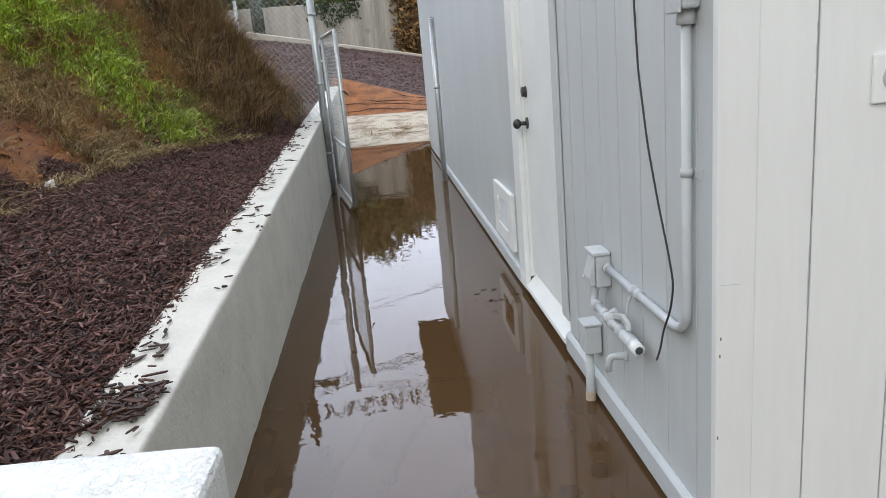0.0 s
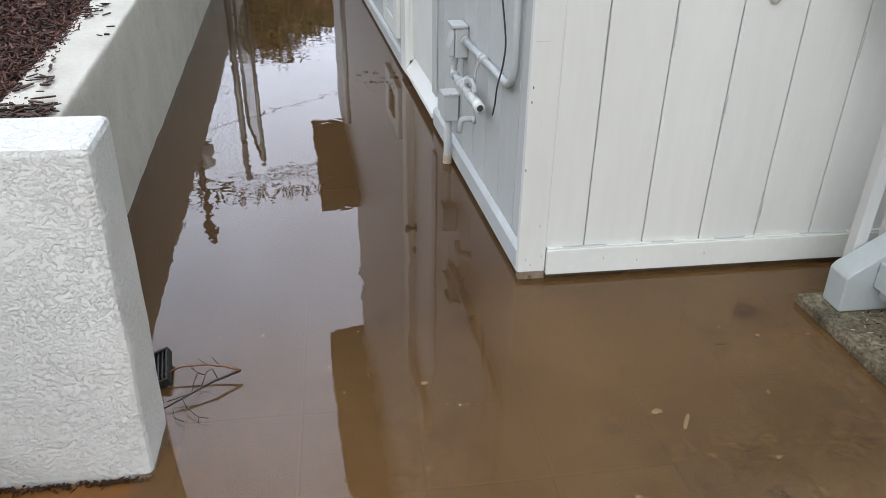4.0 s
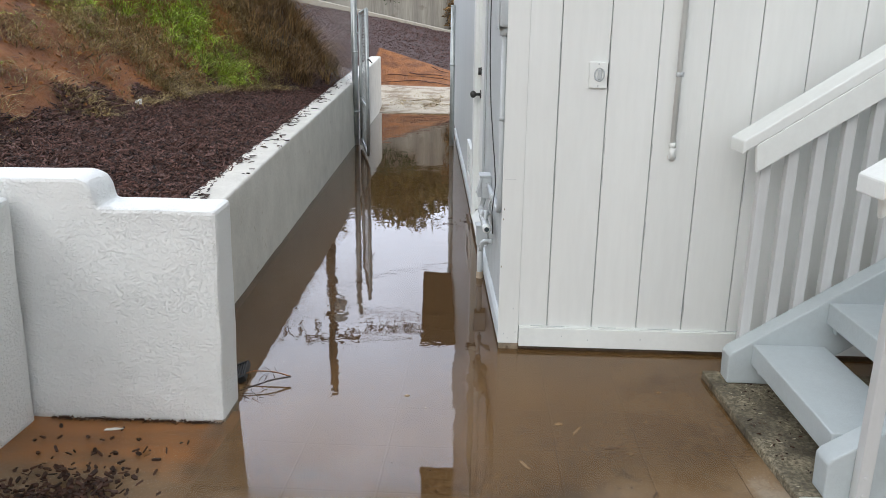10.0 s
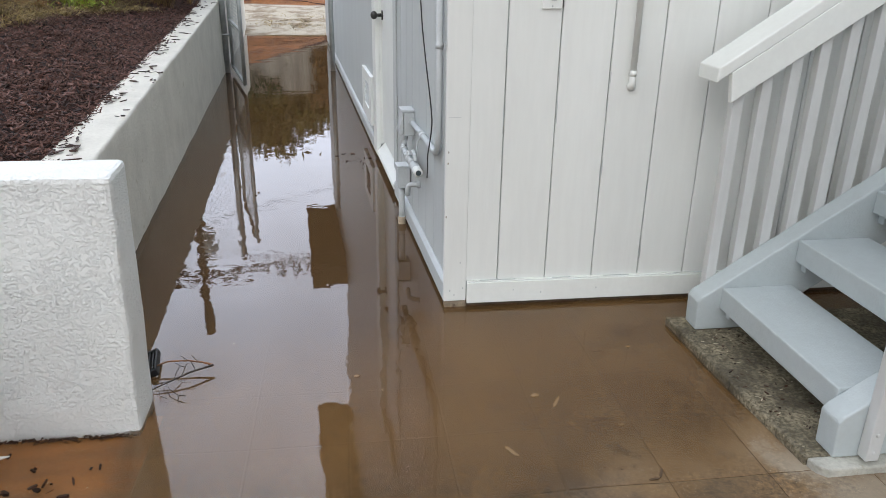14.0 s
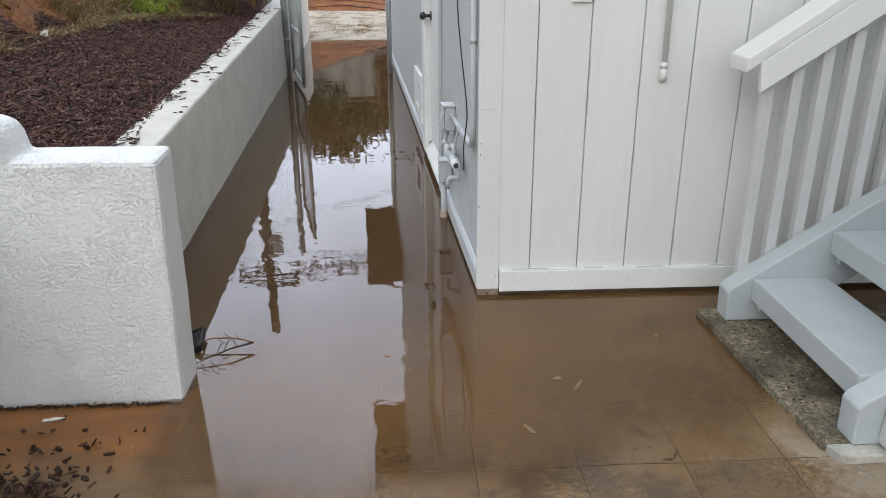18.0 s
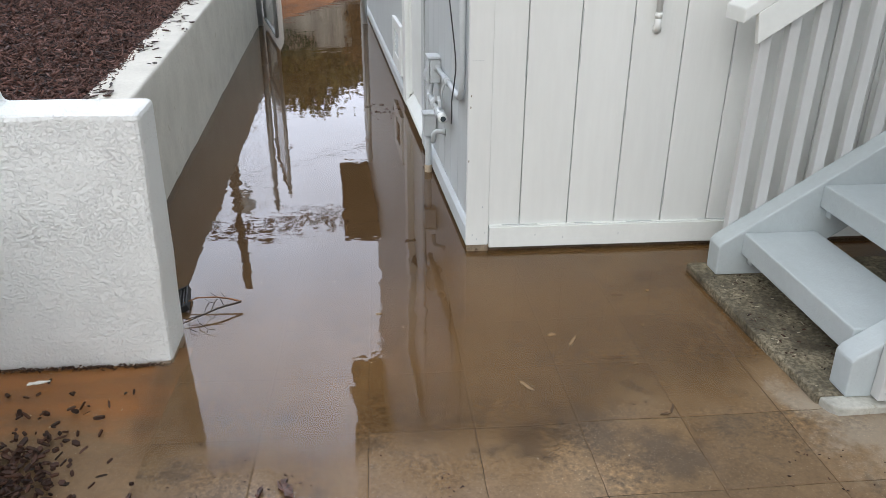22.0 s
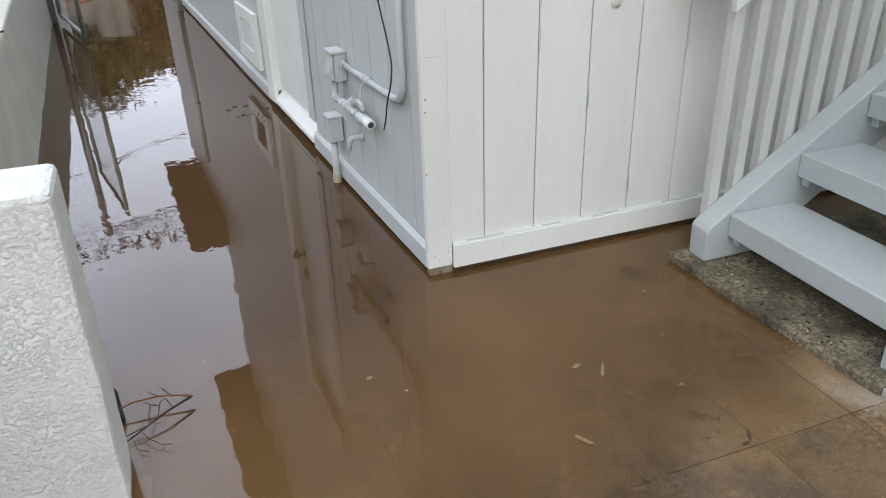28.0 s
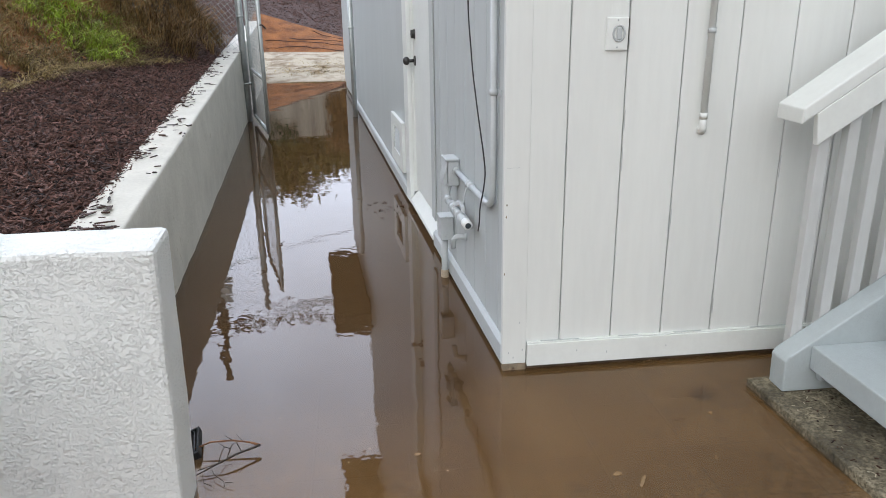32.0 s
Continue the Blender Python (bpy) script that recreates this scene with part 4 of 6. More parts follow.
part("conduit_hub", sd([(-0.018, 0.18, 1.44), (-0.018, 0.18, 1.405)], 0.024), PIPE, mb, "", True)

low = thing("meter_box", "small grey steel box on a pipe rising from the water", "junction box", SIDE @ Vector((-0.05, 1.1, 0.0)))
part("body", on_side(box(-0.072, -0.006, 1.018, 1.102, 0.213, 0.325, 0.004)), PIPE, low)
part("lid", on_side(box(-0.077, -0.004, 1.013, 1.107, 0.3255, 0.336, 0.003)), PIPE, low)
part("riser_pipe", sd([(-0.045, 1.062, -0.06), (-0.045, 1.062, 0.216)], 0.0175, 14), PIPE, low, "", True)
part("pipe_foot", sd([(-0.045, 1.062, -0.06), (-0.045, 1.062, 0.040)], 0.0205, 14), RUSTYPIPE, low, "rust-stained pipe foot", True)
for z in (0.235, 0.335):
    part("screw", on_side(ball((-0.045, 1.012, z), 0.005, (1, 0.5, 1), 8)), PIPE, low)

valve = thing("gas_valve", "grey painted gas pipe with shut-off valve and capped outlet", "valve", SIDE @ Vector((-0.05, 0.7, 0.42)))
part("pipe", sd([(-0.055, 0.93, 0.455), (-0.055, 0.47, 0.455)], 0.0145, 12), PIPE, valve, "", True)
part("drop_pipe", sd(rounded([(-0.03, 0.955, 0.56), (-0.05, 0.955, 0.46), (-0.055, 0.90, 0.455)], 0.025), 0.014, 10), PIPE, valve, "", True)
part("bleeder", sd([(-0.05, 0.955, 0.535), (-0.08, 0.985, 0.545)], 0.008, 8), PIPE, valve, "", True)
for y, r in ((0.90, 0.020), (0.805, 0.019), (0.755, 0.022), (0.70, 0.021), (0.63, 0.020)):
    part("coupling", sd([(-0.055, y + 0.016, 0.455), (-0.055, y - 0.016, 0.455)], r, 12), PIPE, valve, "", True)
part("regulator", sd([(-0.055, 0.60, 0.455), (-0.055, 0.585, 0.455), (-0.055, 0.52, 0.455), (-0.055, 0.505, 0.455)], [0.016, 0.023, 0.023, 0.019], 14), PIPE, valve, "", True)
mouth = part("outlet", sd([(-0.055, 0.51, 0.455), (-0.055, 0.455, 0.455)], 0.0205, 14), TRIM, valve, "", True)
# flat dark disc on the closed pipe end imitates the shade inside a bore
part("bore_shade", sd([(-0.055, 0.4551, 0.455), (-0.055, 0.4535, 0.455)], 0.0125, 12), SLATE, mouth)
part("lever", on_side(prism([(0.69, 0.476), (0.685, 0.50), (0.60, 0.525), (0.545, 0.515), (0.535, 0.49), (0.555, 0.485), (0.565, 0.50), (0.60, 0.506)], "x", -0.064, -0.050, 0.002)), PIPE, valve, "painted valve lever")
part("bonnet", sd([(-0.055, 0.70, 0.455), (-0.055, 0.70, 0.492)], 0.014, 10), PIPE, valve, "", True)
part("hanger", sd(rounded([(-0.01, 0.615, 0.595), (-0.035, 0.615, 0.56), (-0.045, 0.60, 0.47)], 0.02), 0.005, 6), PIPE, valve, "", True)
part("tee", sd([(-0.055, 0.77, 0.455), (-0.02, 0.77, 0.475)], 0.016, 10), PIPE, valve, "", True)

hook = thing("drain_pipe", "short hooked grey drain pipe out of the siding", "pipe", SIDE @ Vector((-0.03, 0.8, 0.25)))
part("pipe", sd(rounded([(0.003, 0.735, 0.315), (-0.055, 0.76, 0.312), (-0.060, 0.765, 0.255)], 0.022), 0.0125, 10), PIPE, hook, "", True)
part("collar", sd([(0.001, 0.733, 0.315), (-0.012, 0.738, 0.315)], 0.0165, 10), PIPE, hook, "", True)

cable = thing("loose_cable", "thin black cable hanging loose down the flank", "cable", SIDE @ Vector((-0.02, 0.3, 0.5)))
cpath = [(-0.062, 0.42, 2.4), (-0.064, 0.412, 1.9), (-0.066, 0.408, 1.48), (-0.066, 0.385, 1.3), (-0.060, 0.338, 1.10), (-0.050, 0.295, 0.95), (-0.040, 0.252, 0.82), (-0.036, 0.226, 0.735), (-0.042, 0.235, 0.66), (-0.045, 0.28, 0.585), (-0.035, 0.33, 0.51), (-0.03, 0.375, 0.455)]
part("wire", sd(rounded(cpath, 0.03, 4), 0.0030, 6), WIRE, cable, "", True)


# ---- stairs ----
stairs = thing("stairs", "open timber stairs painted pale blue-grey with white rails", "stairs", (0.94, -0.7, 0.03))
RISE, RUN = 0.186, 0.275
SL = RISE / RUN
TOPX = 3.55
prof = [(0.947, 0.032), (0.943, 0.150), (0.955, 0.168), (TOPX, 0.168 + SL * (TOPX - 0.955)), (TOPX, -0.115 + SL * (TOPX - 0.955)), (1.165, 0.032)]
part("stringer", prism(prof, "y", -0.365, -0.275, 0.006), STAIR, stairs)
part("stringer", prism([(x + 0.046, z) for x, z in prof], "y", -1.165, -1.078, 0.006), STAIR, stairs)
for k in range(9):
    x, z = 1.032 + k * RUN, 0.210 + k * RISE
    t = part("tread", box(x, x + 0.285, -1.0765, -0.3665, z - 0.088, z, 0.006), STAIR, stairs)
    if k < 5:
        part("cleat", box(x + 0.03, x + 0.25, -0.40, -0.3664, z - 0.128, z - 0.089, 0.004), STAIR, t)


def rail(inner, outer, board0, board1, bal0, bal1, lowest, first, start):
    top = lambda x: 1.010 + 0.674 * (x - 0.905)
    end = 3.5
    cap = prism([(start, top(start) - 0.052), (start, top(start)), (end, top(end)), (end, top(end) - 0.056)], "y", inner, outer, 0.006)
    r = part("handrail", cap, TRIM, stairs, "thick white handrail cap")
    part("rail_board", prism([(start + 0.063, top(start + 0.063) - 0.165), (start + 0.050, top(start + 0.050) - 0.050), (end, top(end) - 0.050), (end, top(end) - 0.182)], "y", board0, board1, 0.004), TRIM, r)
    for k in range(22):
        x = first + k * 0.1002
        z0 = max(lowest, 0.168 + SL * (x - 0.955) - 0.20 + (0.03 if k else 0.0))
        b = part("baluster", box(x, x + 0.041, bal0, bal1, z0, top(x) - 0.048, 0.003), BALUSTER, stairs)
        if lowest > 0.04 and k < 6:
            for dz in (0.03, 0.09):
                part("bolt", ball((x + 0.019, min(bal0, bal1) - 0.001, z0 + dz), 0.007, (1, 0.5, 1), 8), BALUSTER, b)


rail(-0.146, -0.300, -0.300, -0.2735, -0.2725, -0.234, 0.035, 1.008, 0.922)
rail(-1.275, -1.125, -1.1655, -1.14, -1.1665, -1.205, 0.0401, 1.066, 0.955)

# unseen landing, added overhead so the siding darkens towards the stairs
landing = thing("unseen_landing", "raised timber landing out of view, added to shade the siding", "landing", (3.5, -0.7, 1.9))
for k in range(8):
    part("deck_board", box(3.552 + k * 0.142, 3.552 + k * 0.142 + 0.136, -1.45, -0.002, 1.88, 1.918, 0.004), STAIR, landing)
for y in (-1.40, -0.10):
    part("joist", box(3.56, 4.68, y, y + 0.045, 1.70, 1.879, 0.003), STAIR, landing)
for x in (3.62, 4.55):
    part("support_post", box(x, x + 0.09, -1.44, -1.35, -0.05, 1.699, 0.004), STAIR, landing)

# unseen wall closing the right side, added tall to keep light off the balusters
single("wall_house", box(4.70, 4.95, -7.0, -0.03, -0.1, 7.4, 0.01), GREY, "plain grey wall out of view, added to block light from the stairs", "wall", kind="structure")
pad = thing("stair_slab", "mossy concrete landing slab under the stairs", "concrete slab", (0.9, -0.7, -0.05))
slab = prism([(0.881, -0.240), (0.918, -1.150), (2.6, -1.150), (2.6, -0.240)], "z", -0.06, 0.031, 0.006)
part("slab", roughen(slab, 0.003, 11, 3), SLAB, pad)
part("painted_edge", prism([(0.9245, -1.1505), (0.934, -1.190), (0.955, -1.212), (2.6, -1.208), (2.6, -1.1505)], "z", -0.05, 0.031, 0.006), SLABTRIM, pad, "pale painted front edge")


# ---- pavers ----
def paver(x, y):
    """One worn concrete square: a finely divided top that follows the sunken bed, with a chamfered rim."""
    h = (PITCH - GAP) / 2
    tip = 0.0008 * noise.noise((x * 2.1, y * 2.1, 7.0))
    bm = bmesh.new()
    marks = [-h, -h + 0.004, -h * 0.7, -h * 0.4, -h * 0.13, h * 0.13, h * 0.4, h * 0.7, h - 0.004, h]
    at = {}
    for i, a in enumerate(marks):
        for j, b in enumerate(marks):
            rim = i in (0, 9) or j in (0, 9)
            jag = 0.0034 * noise.noise((40 * (x + a), 40 * (y + b), 2.0)) if rim else 0.0
            at[i, j] = bm.verts.new((a + jag, b - jag, patio_level(x + a, y + b) - patio_level(x, y) - (0.0007 if rim else 0.0)))
    for i in range(9):
        for j in range(9):
            bm.faces.new((at[i, j], at[i + 1, j], at[i + 1, j + 1], at[i, j + 1]))
    ob = new("paver", mesh_of("paver", bm, CONCRETE))
    ob.location = (x, y, patio_level(x, y) + tip)
    ob.parent = pavement


for i in range(10):
    for j in range(11):
        x, y = X0 + (i + 0.5) * PITCH, Y0 + (j + 0.5) * PITCH
        if y < -0.02:
            paver(x, y)


# ---- chain-link gate and fence ----
def mesh_wires(a, b, z0, z1, cell, r, lift=None):
    """Diagonal wires over the upright panel from a to b, as thin three-sided bars in one mesh."""
    bm = bmesh.new()
    a, b = Vector(a), Vector(b)
    length, tall = (b - a).length, z1 - z0
    d = (b - a) / length
    k = -tall
    while k < length:
        for turn in (1, -1):
            s0, s1 = max(0.0, k), min(length, k + tall)
            if s1 - s0 > 0.02:
                pts = []
                for s in (s0, s1):
                    h = (s - k) if turn > 0 else tall - (s - k)
                    p = a + d * s
                    pts.append(Vector((p.x, p.y, z0 + h + (lift(s) if lift else 0.0))))
                n = d.cross(Vector((0, 0, 1))) * r * turn
                tube([pts[0] + n, pts[1] + n], r, 3, bm, False)
        k += cell
    return bm


PY = 6.72
gate_post = thing("gate_post", "tall galvanised steel gate post set at the wall", "fence post", (alley(-1.34, PY), PY, 0.0))
px = alley(-1.34, PY)
part("post", tube([(px, PY, -0.2), (px, PY, 2.46)], 0.036, 14), GALV, gate_post, "", True)
part("post_cap", ball((px, PY, 2.46), 0.038, (1, 1, 0.6), 12), GALV, gate_post, "", True)
for z in (0.45, 1.22, 1.95):
    band = part("band", tube([(px, PY, z - 0.012), (px, PY, z + 0.012)], 0.041, 14), GALV, gate_post, "", True)
    part("bolt", tube([(px - 0.02, PY - 0.05, z), (px + 0.05, PY - 0.045, z)], 0.006, 6), GALV, band)
rx = alley(-0.055, PY + 0.1)
latch_post = thing("latch_post", "galvanised steel latch post beside the grey flank", "fence post", (rx, PY + 0.1, 0.0))
part("post", tube([(rx, PY + 0.1, -0.2), (rx, PY + 0.1, 1.80)], 0.031, 14), GALV, latch_post, "", True)
part("post_cap", ball((rx, PY + 0.1, 1.80), 0.034, (1, 1, 0.5), 12), GALV, latch_post, "", True)
part("latch_band", tube([(rx, PY + 0.1, 1.05), (rx, PY + 0.1, 1.08)], 0.037, 14), GALV, latch_post, "", True)

gate = thing("chain_link_gate", "open galvanised chain-link gate with bare tube frame", "gate", (px, PY, 0.05))
ga, gb = Vector((px + 0.075, PY - 0.02, 0.0)), Vector((alley(-1.06, 5.36), 5.36, 0.0))
gz0, gz1 = 0.075, 1.70
for p in (ga, gb):
    part("upright", tube([(p.x, p.y, gz0), (p.x, p.y, gz1)], 0.021, 10), GALV, gate, "", True)
for z in (gz0, 0.62, gz1):
    part("rail", tube([(ga.x, ga.y, z), (gb.x, gb.y, z)], 0.019, 10), GALV, gate, "", True)
part("mesh", mesh_wires(ga, gb, gz0, gz1, 0.07, 0.0012), GALV, gate, "thin galvanised chain-link mesh")
part("latch", tube(rounded([(gb.x, gb.y, 1.15), (gb.x + 0.03, gb.y - 0.05, 1.16), (gb.x + 0.06, gb.y - 0.02, 1.12)], 0.015), 0.007, 6), DARKMETAL, gate, "dark gate latch", True)
for z in (0.45, 1.45):
    part("hinge", tube([(px, PY, z), (ga.x, ga.y, z)], 0.014, 8), GALV, gate, "", True)

fence = thing("chain_link_fence", "galvanised chain-link fence climbing the brushy bank", "fence", (px - 0.05, PY + 0.03, 0.8))
fa, fb = Vector((px - 0.04, PY + 0.02, 0)), Vector((px - 3.2, PY + 0.25, 0))
climb = lambda s: 0.32 * s
part("mesh", mesh_wires(fa, fb, 0.82, 2.36, 0.075, 0.0021, climb), GALV, fence, "thin galvanised chain-link mesh")
part("tension_bar", tube([(fa.x, fa.y, 0.82), (fa.x, fa.y, 2.36)], 0.008, 6), GALV, fence, "", True)
part("top_wire", tube([(fa.x, fa.y, 2.36), (fb.x, fb.y, 2.36 + climb(3.2))], 0.004, 6), GALV, fence, "", True)
for s in (1.6, 3.1):
    p = fa + (fb - fa).normalized() * s
    part("line_post", tube([(p.x, p.y, 0.6 + climb(s)), (p.x, p.y, 2.4 + climb(s))], 0.026, 10), GALV, fence, "", True)

# barbed strands strung over the gateway
strand = thing("barbed_wire", "barbed wire strands strung over the gateway", "wire", (px, PY, 2.4))
sa, sb = Vector((px, PY, 2.41)), Vector((alley(0.12, PY), PY, 2.45))
for k in range(3):
    rnd = random.Random(40 + k)
    pts = [sa.lerp(sb, i / 40) + Vector((0, 0.0, 0.04 * k - 0.03 + 0.006 * math.sin(i * 0.9 + 1.3 * k))) for i in range(41)]
    bm = tube(pts, 0.0035, 5)
    for i in range(2, 40, 3):
        q = Vector((rnd.uniform(-0.5, 0.5), rnd.uniform(-0.5, 0.5), rnd.uniform(-1, 1))).normalized() * 0.025
        tube([pts[i] - q, pts[i] + q], 0.003, 3, bm, False)
    part("strand", bm, RUSTWIRE, strand)


def coil(name, a, b, radius, turns, phase, seed):
    """A sagging coil of spiked tape from a to b."""
    r = random.Random(seed)
    a, b = Vector(a), Vector(b)
    d = (b - a).normalized()
    e, up = d.cross(Vector((0, 0, 1))).normalized(), Vector((0, 0, 1))
    pts = []
    for i in range(turns * 14 + 1):
        t = i / (turns * 14)
        w = 2 * math.pi * turns * t + phase
        rad = radius * (0.85 + 0.25 * noise.noise((t * 7, phase, 1.0)))
        pts.append(a.lerp(b, t) + d * 0.05 * math.sin(w * 0.5 + phase) + e * rad * math.cos(w) + up * (rad * math.sin(w) - 0.06 * math.sin(math.pi * t)))
    bm = tube(pts, 0.0068, 4)
    for i in range(2, len(pts) - 1, 3):
        q = Vector((r.uniform(-1, 1), r.uniform(-1, 1), r.uniform(-1, 1))).normalized() * 0.028
        tube([pts[i] - q, pts[i] + q], 0.0042, 3, bm, False)
    part(name, bm, RUSTWIRE, strand, "dark coil of spiked wire")


coil("coil", (-3.4, 6.5, 2.80), (-1.95, 6.60, 2.66), 0.12, 13, 0.0, 1)
coil("coil", (-1.95, 6.60, 2.66), (-0.72, 6.62, 2.64), 0.105, 12, 0.7, 2)
coil("coil", (-2.1, 6.62, 2.68), (-0.72, 6.66, 2.62), 0.09, 11, 2.4, 3)


# ---- far side: curb, tall wall, plants, pole ----
ca, cb = Vector((-8.2, 23.2, 0)), Vector((2.4, 24.9, 0))
curb_bm = bmesh.new()
rings = []
for k in range(27):
    p = ca.lerp(cb, k / 26)
    z = far_level(p.x, 24.4)
    rings.append([curb_bm.verts.new((p.x, p.y + dy, z + dz)) for dy, dz in ((-0.02, -0.3), (0.0, 0.07), (0.02, 0.085), (0.42, 0.10), (0.46, -0.3))])
for a, b in zip(rings, rings[1:]):
    for i in range(4):
        curb_bm.faces.new((a[i], b[i], b[i + 1], a[i + 1]))
bmesh.ops.recalc_face_normals(curb_bm, faces=curb_bm.faces[:])
single("curb", curb_bm, CURB, "pale concrete curb along the top of the mulch slope", "curb", kind="structure")

def far_wall(x0, y0, x1, y1, z0, z1, top, name, label):
    d = Vector((x1 - x0, y1 - y0, 0)).normalized()
    n = Vector((-d.y, d.x, 0)) * 0.25
    bm = bmesh.new()
    a, b = Vector((x0, y0, 0)), Vector((x1, y1, 0))
    lo = [bm.verts.new(p) for p in (a + Vector((0, 0, z0)), b + Vector((0, 0, z1)), b + n + Vector((0, 0, z1)), a + n + Vector((0, 0, z0)))]
    hi = [bm.verts.new(p) for p in (a + Vector((0, 0, top)), b + Vector((0, 0, top)), b + n + Vector((0, 0, top)), a + n + Vector((0, 0, top)))]
    bm.faces.new(lo[::-1]), bm.faces.new(hi)
    for i in range(4):
        j = (i + 1) % 4
        bm.faces.new((lo[i], lo[j], hi[j], hi[i]))
    bmesh.ops.recalc_face_normals(bm, faces=bm.faces[:])
    bmesh.ops.bevel(bm, geom=bm.edges[:], offset=0.02, segments=1, affect="EDGES")
    return single(name, bm, FARWALL, label, "wall", kind="structure")


far_wall(-6.09, 25.89, -1.37, 26.7, 1.0, 1.0, 3.62, "wall_far", "tall streaked grey concrete wall with hanging vines")
far_wall(-12.3, 24.8, -6.39, 25.84, 1.0, 1.0, 3.62, "wall_far_side", "tall streaked grey concrete wall past the fence gap")

gapf = thing("gap_gate", "chain-link panel in the gap of the concrete wall", "gate", (-6.24, 25.9, 2.5))
part("mesh", mesh_wires((-6.37, 25.86, 0), (-6.11, 25.88, 0), 2.3, 3.9, 0.13, 0.006), GALV, gapf)
part("rail", tube([(-6.37, 25.86, 2.62), (-6.11, 25.88, 2.61)], 0.03, 8), GALV, gapf, "", True)
part("post", tube([(-6.42, 25.7, 1.9), (-6.42, 25.7, 3.9)], 0.07, 10), DARKMETAL, gapf, "", True)
part("post", tube([(-6.97, 25.6, 1.9), (-6.97, 25.6, 3.9)], 0.06, 10), GALV, gapf, "", True)


def leaf_cloud(centres, count, spread, size, seed):
    """Many small pointed leaves scattered round the given places."""
    r = np.random.default_rng(seed)
    c = np.asarray(centres)[r.integers(0, len(centres), count)]
    p = c + r.normal(0, 1, (count, 3)) * np.asarray(spread)
    d = r.normal(0, 1, (count, 3))
    d /= np.linalg.norm(d, axis=1, keepdims=True)
    e = np.cross(d, r.normal(0, 1, (count, 3)))
    e /= np.linalg.norm(e, axis=1, keepdims=True)
    s = size * r.uniform(0.6, 1.4, (count, 1))
    verts = np.stack([p - d * s, p + e * s * 0.35, p + d * s, p - e * s * 0.35], 1).reshape(-1, 3)
    faces = np.arange(count * 4).reshape(-1, 4)
    return verts, faces


def leaves_part(name, verts, faces, material, parent, label=""):
    me = bpy.data.meshes.new(name)
    me.from_pydata((np.asarray(verts) - np.array(ROOTS[parent.name])).tolist(), [], np.asarray(faces).tolist())
    me.materials.append(material)
    ob = new(name, me)
    ob.parent = parent
    ROOTS[ob.name] = ROOTS[parent.name]
    return tagged(ob, label) if label else ob


def tree(x, y, z, tall, wide, seed):
    r = random.Random(seed)
    t = thing("tree", "olive-leaved tree behind the concrete wall", "tree", (x, y, z), group="trees behind the wall")
    top = Vector((x + r.uniform(-0.4, 0.4), y, z + tall * 0.8))
    trunk = [Vector((x, y, z - 0.2)).lerp(top, k / 6) + Vector((r.uniform(-0.08, 0.08), r.uniform(-0.08, 0.08), 0)) for k in range(7)]
    bm = tube(trunk, [0.24 - 0.03 * k for k in range(7)], 8)
    centres = []
    for k in range(13):
        a, h = r.uniform(0, 2 * math.pi), r.uniform(0.18, 0.8)
        start = trunk[int(h * 6)]
        end = start + Vector((math.cos(a) * wide * r.uniform(0.5, 1), math.sin(a) * wide * r.uniform(0.5, 1), tall * r.uniform(0.05, 0.28)))
        tube([start, start.lerp(end, 0.5) + Vector((0, 0, 0.1)), end], [0.06, 0.04, 0.015], 5, bm)
        centres += [tuple(start.lerp(end, f)) for f in (0.5, 0.75, 1.0)]
    part("trunk", bm, BARK, t, "", True)
    v, f = leaf_cloud(centres + [tuple(top)], 11000, (0.44, 0.44, 0.38), 0.20, seed)
    leaves_part("crown", v, f, LEAF, t, "olive leafy crown")


for k, (x, y, h, w) in enumerate(((-9.7, 31.7, 5.4, 2.2), (-6.9, 31.0, 4.8, 2.0), (-4.3, 31.8, 5.5, 2.2), (-2.2, 30.4, 4.7, 1.9), (0.4, 30.7, 5.4, 2.3), (3.0, 31.5, 5.9, 2.5))):
    tree(x, y, far_level(x, y), h, w, 100 + k)


def shrub(x, y, z, tall, wide, n, seed, material, label):
    r = random.Random(seed)
    t = thing("shrub", label, "shrub", (x, y, z), group="shrubs beside the far wall")
    bm, centres = bmesh.new(), []
    for k in range(12):
        a = r.uniform(0, 2 * math.pi)
        end = Vector((x + math.cos(a) * wide * r.uniform(0.2, 1), y + math.sin(a) * wide * 0.6, z + tall * r.uniform(0.3, 1)))
        tube([Vector((x, y, z - 0.1)), Vector((x, y, z)).lerp(end, 0.5) + Vector((0, 0, 0.1)), end], [0.03, 0.02, 0.006], 5, bm)
        centres += [tuple(Vector((x, y, z)).lerp(end, f)) for f in (0.4, 0.7, 1.0)]
    part("stems", bm, BARK, t, "", True)
    v, f = leaf_cloud(centres, n, (0.23, 0.23, 0.20), 0.10, seed)
    leaves_part("leaves", v, f, material, t)


shrub(-0.76, 26.7, 1.30, 3.0, 0.72, 9000, 5, BRUSH, "tall dry brown shrub beside the far wall")
shrub(0.49, 26.8, 1.25, 3.1, 1.0, 9000, 6, VINE, "dark green shrub beside the far wall")
shrub(-6.3, 27.3, 1.30, 3.2, 0.8, 6000, 8, VINE, "dark green shrub behind the wall gap")
shrub(1.90, 27.0, 1.20, 3.1, 1.0, 3000, 7, VINE, "dark green shrub beside the far wall")

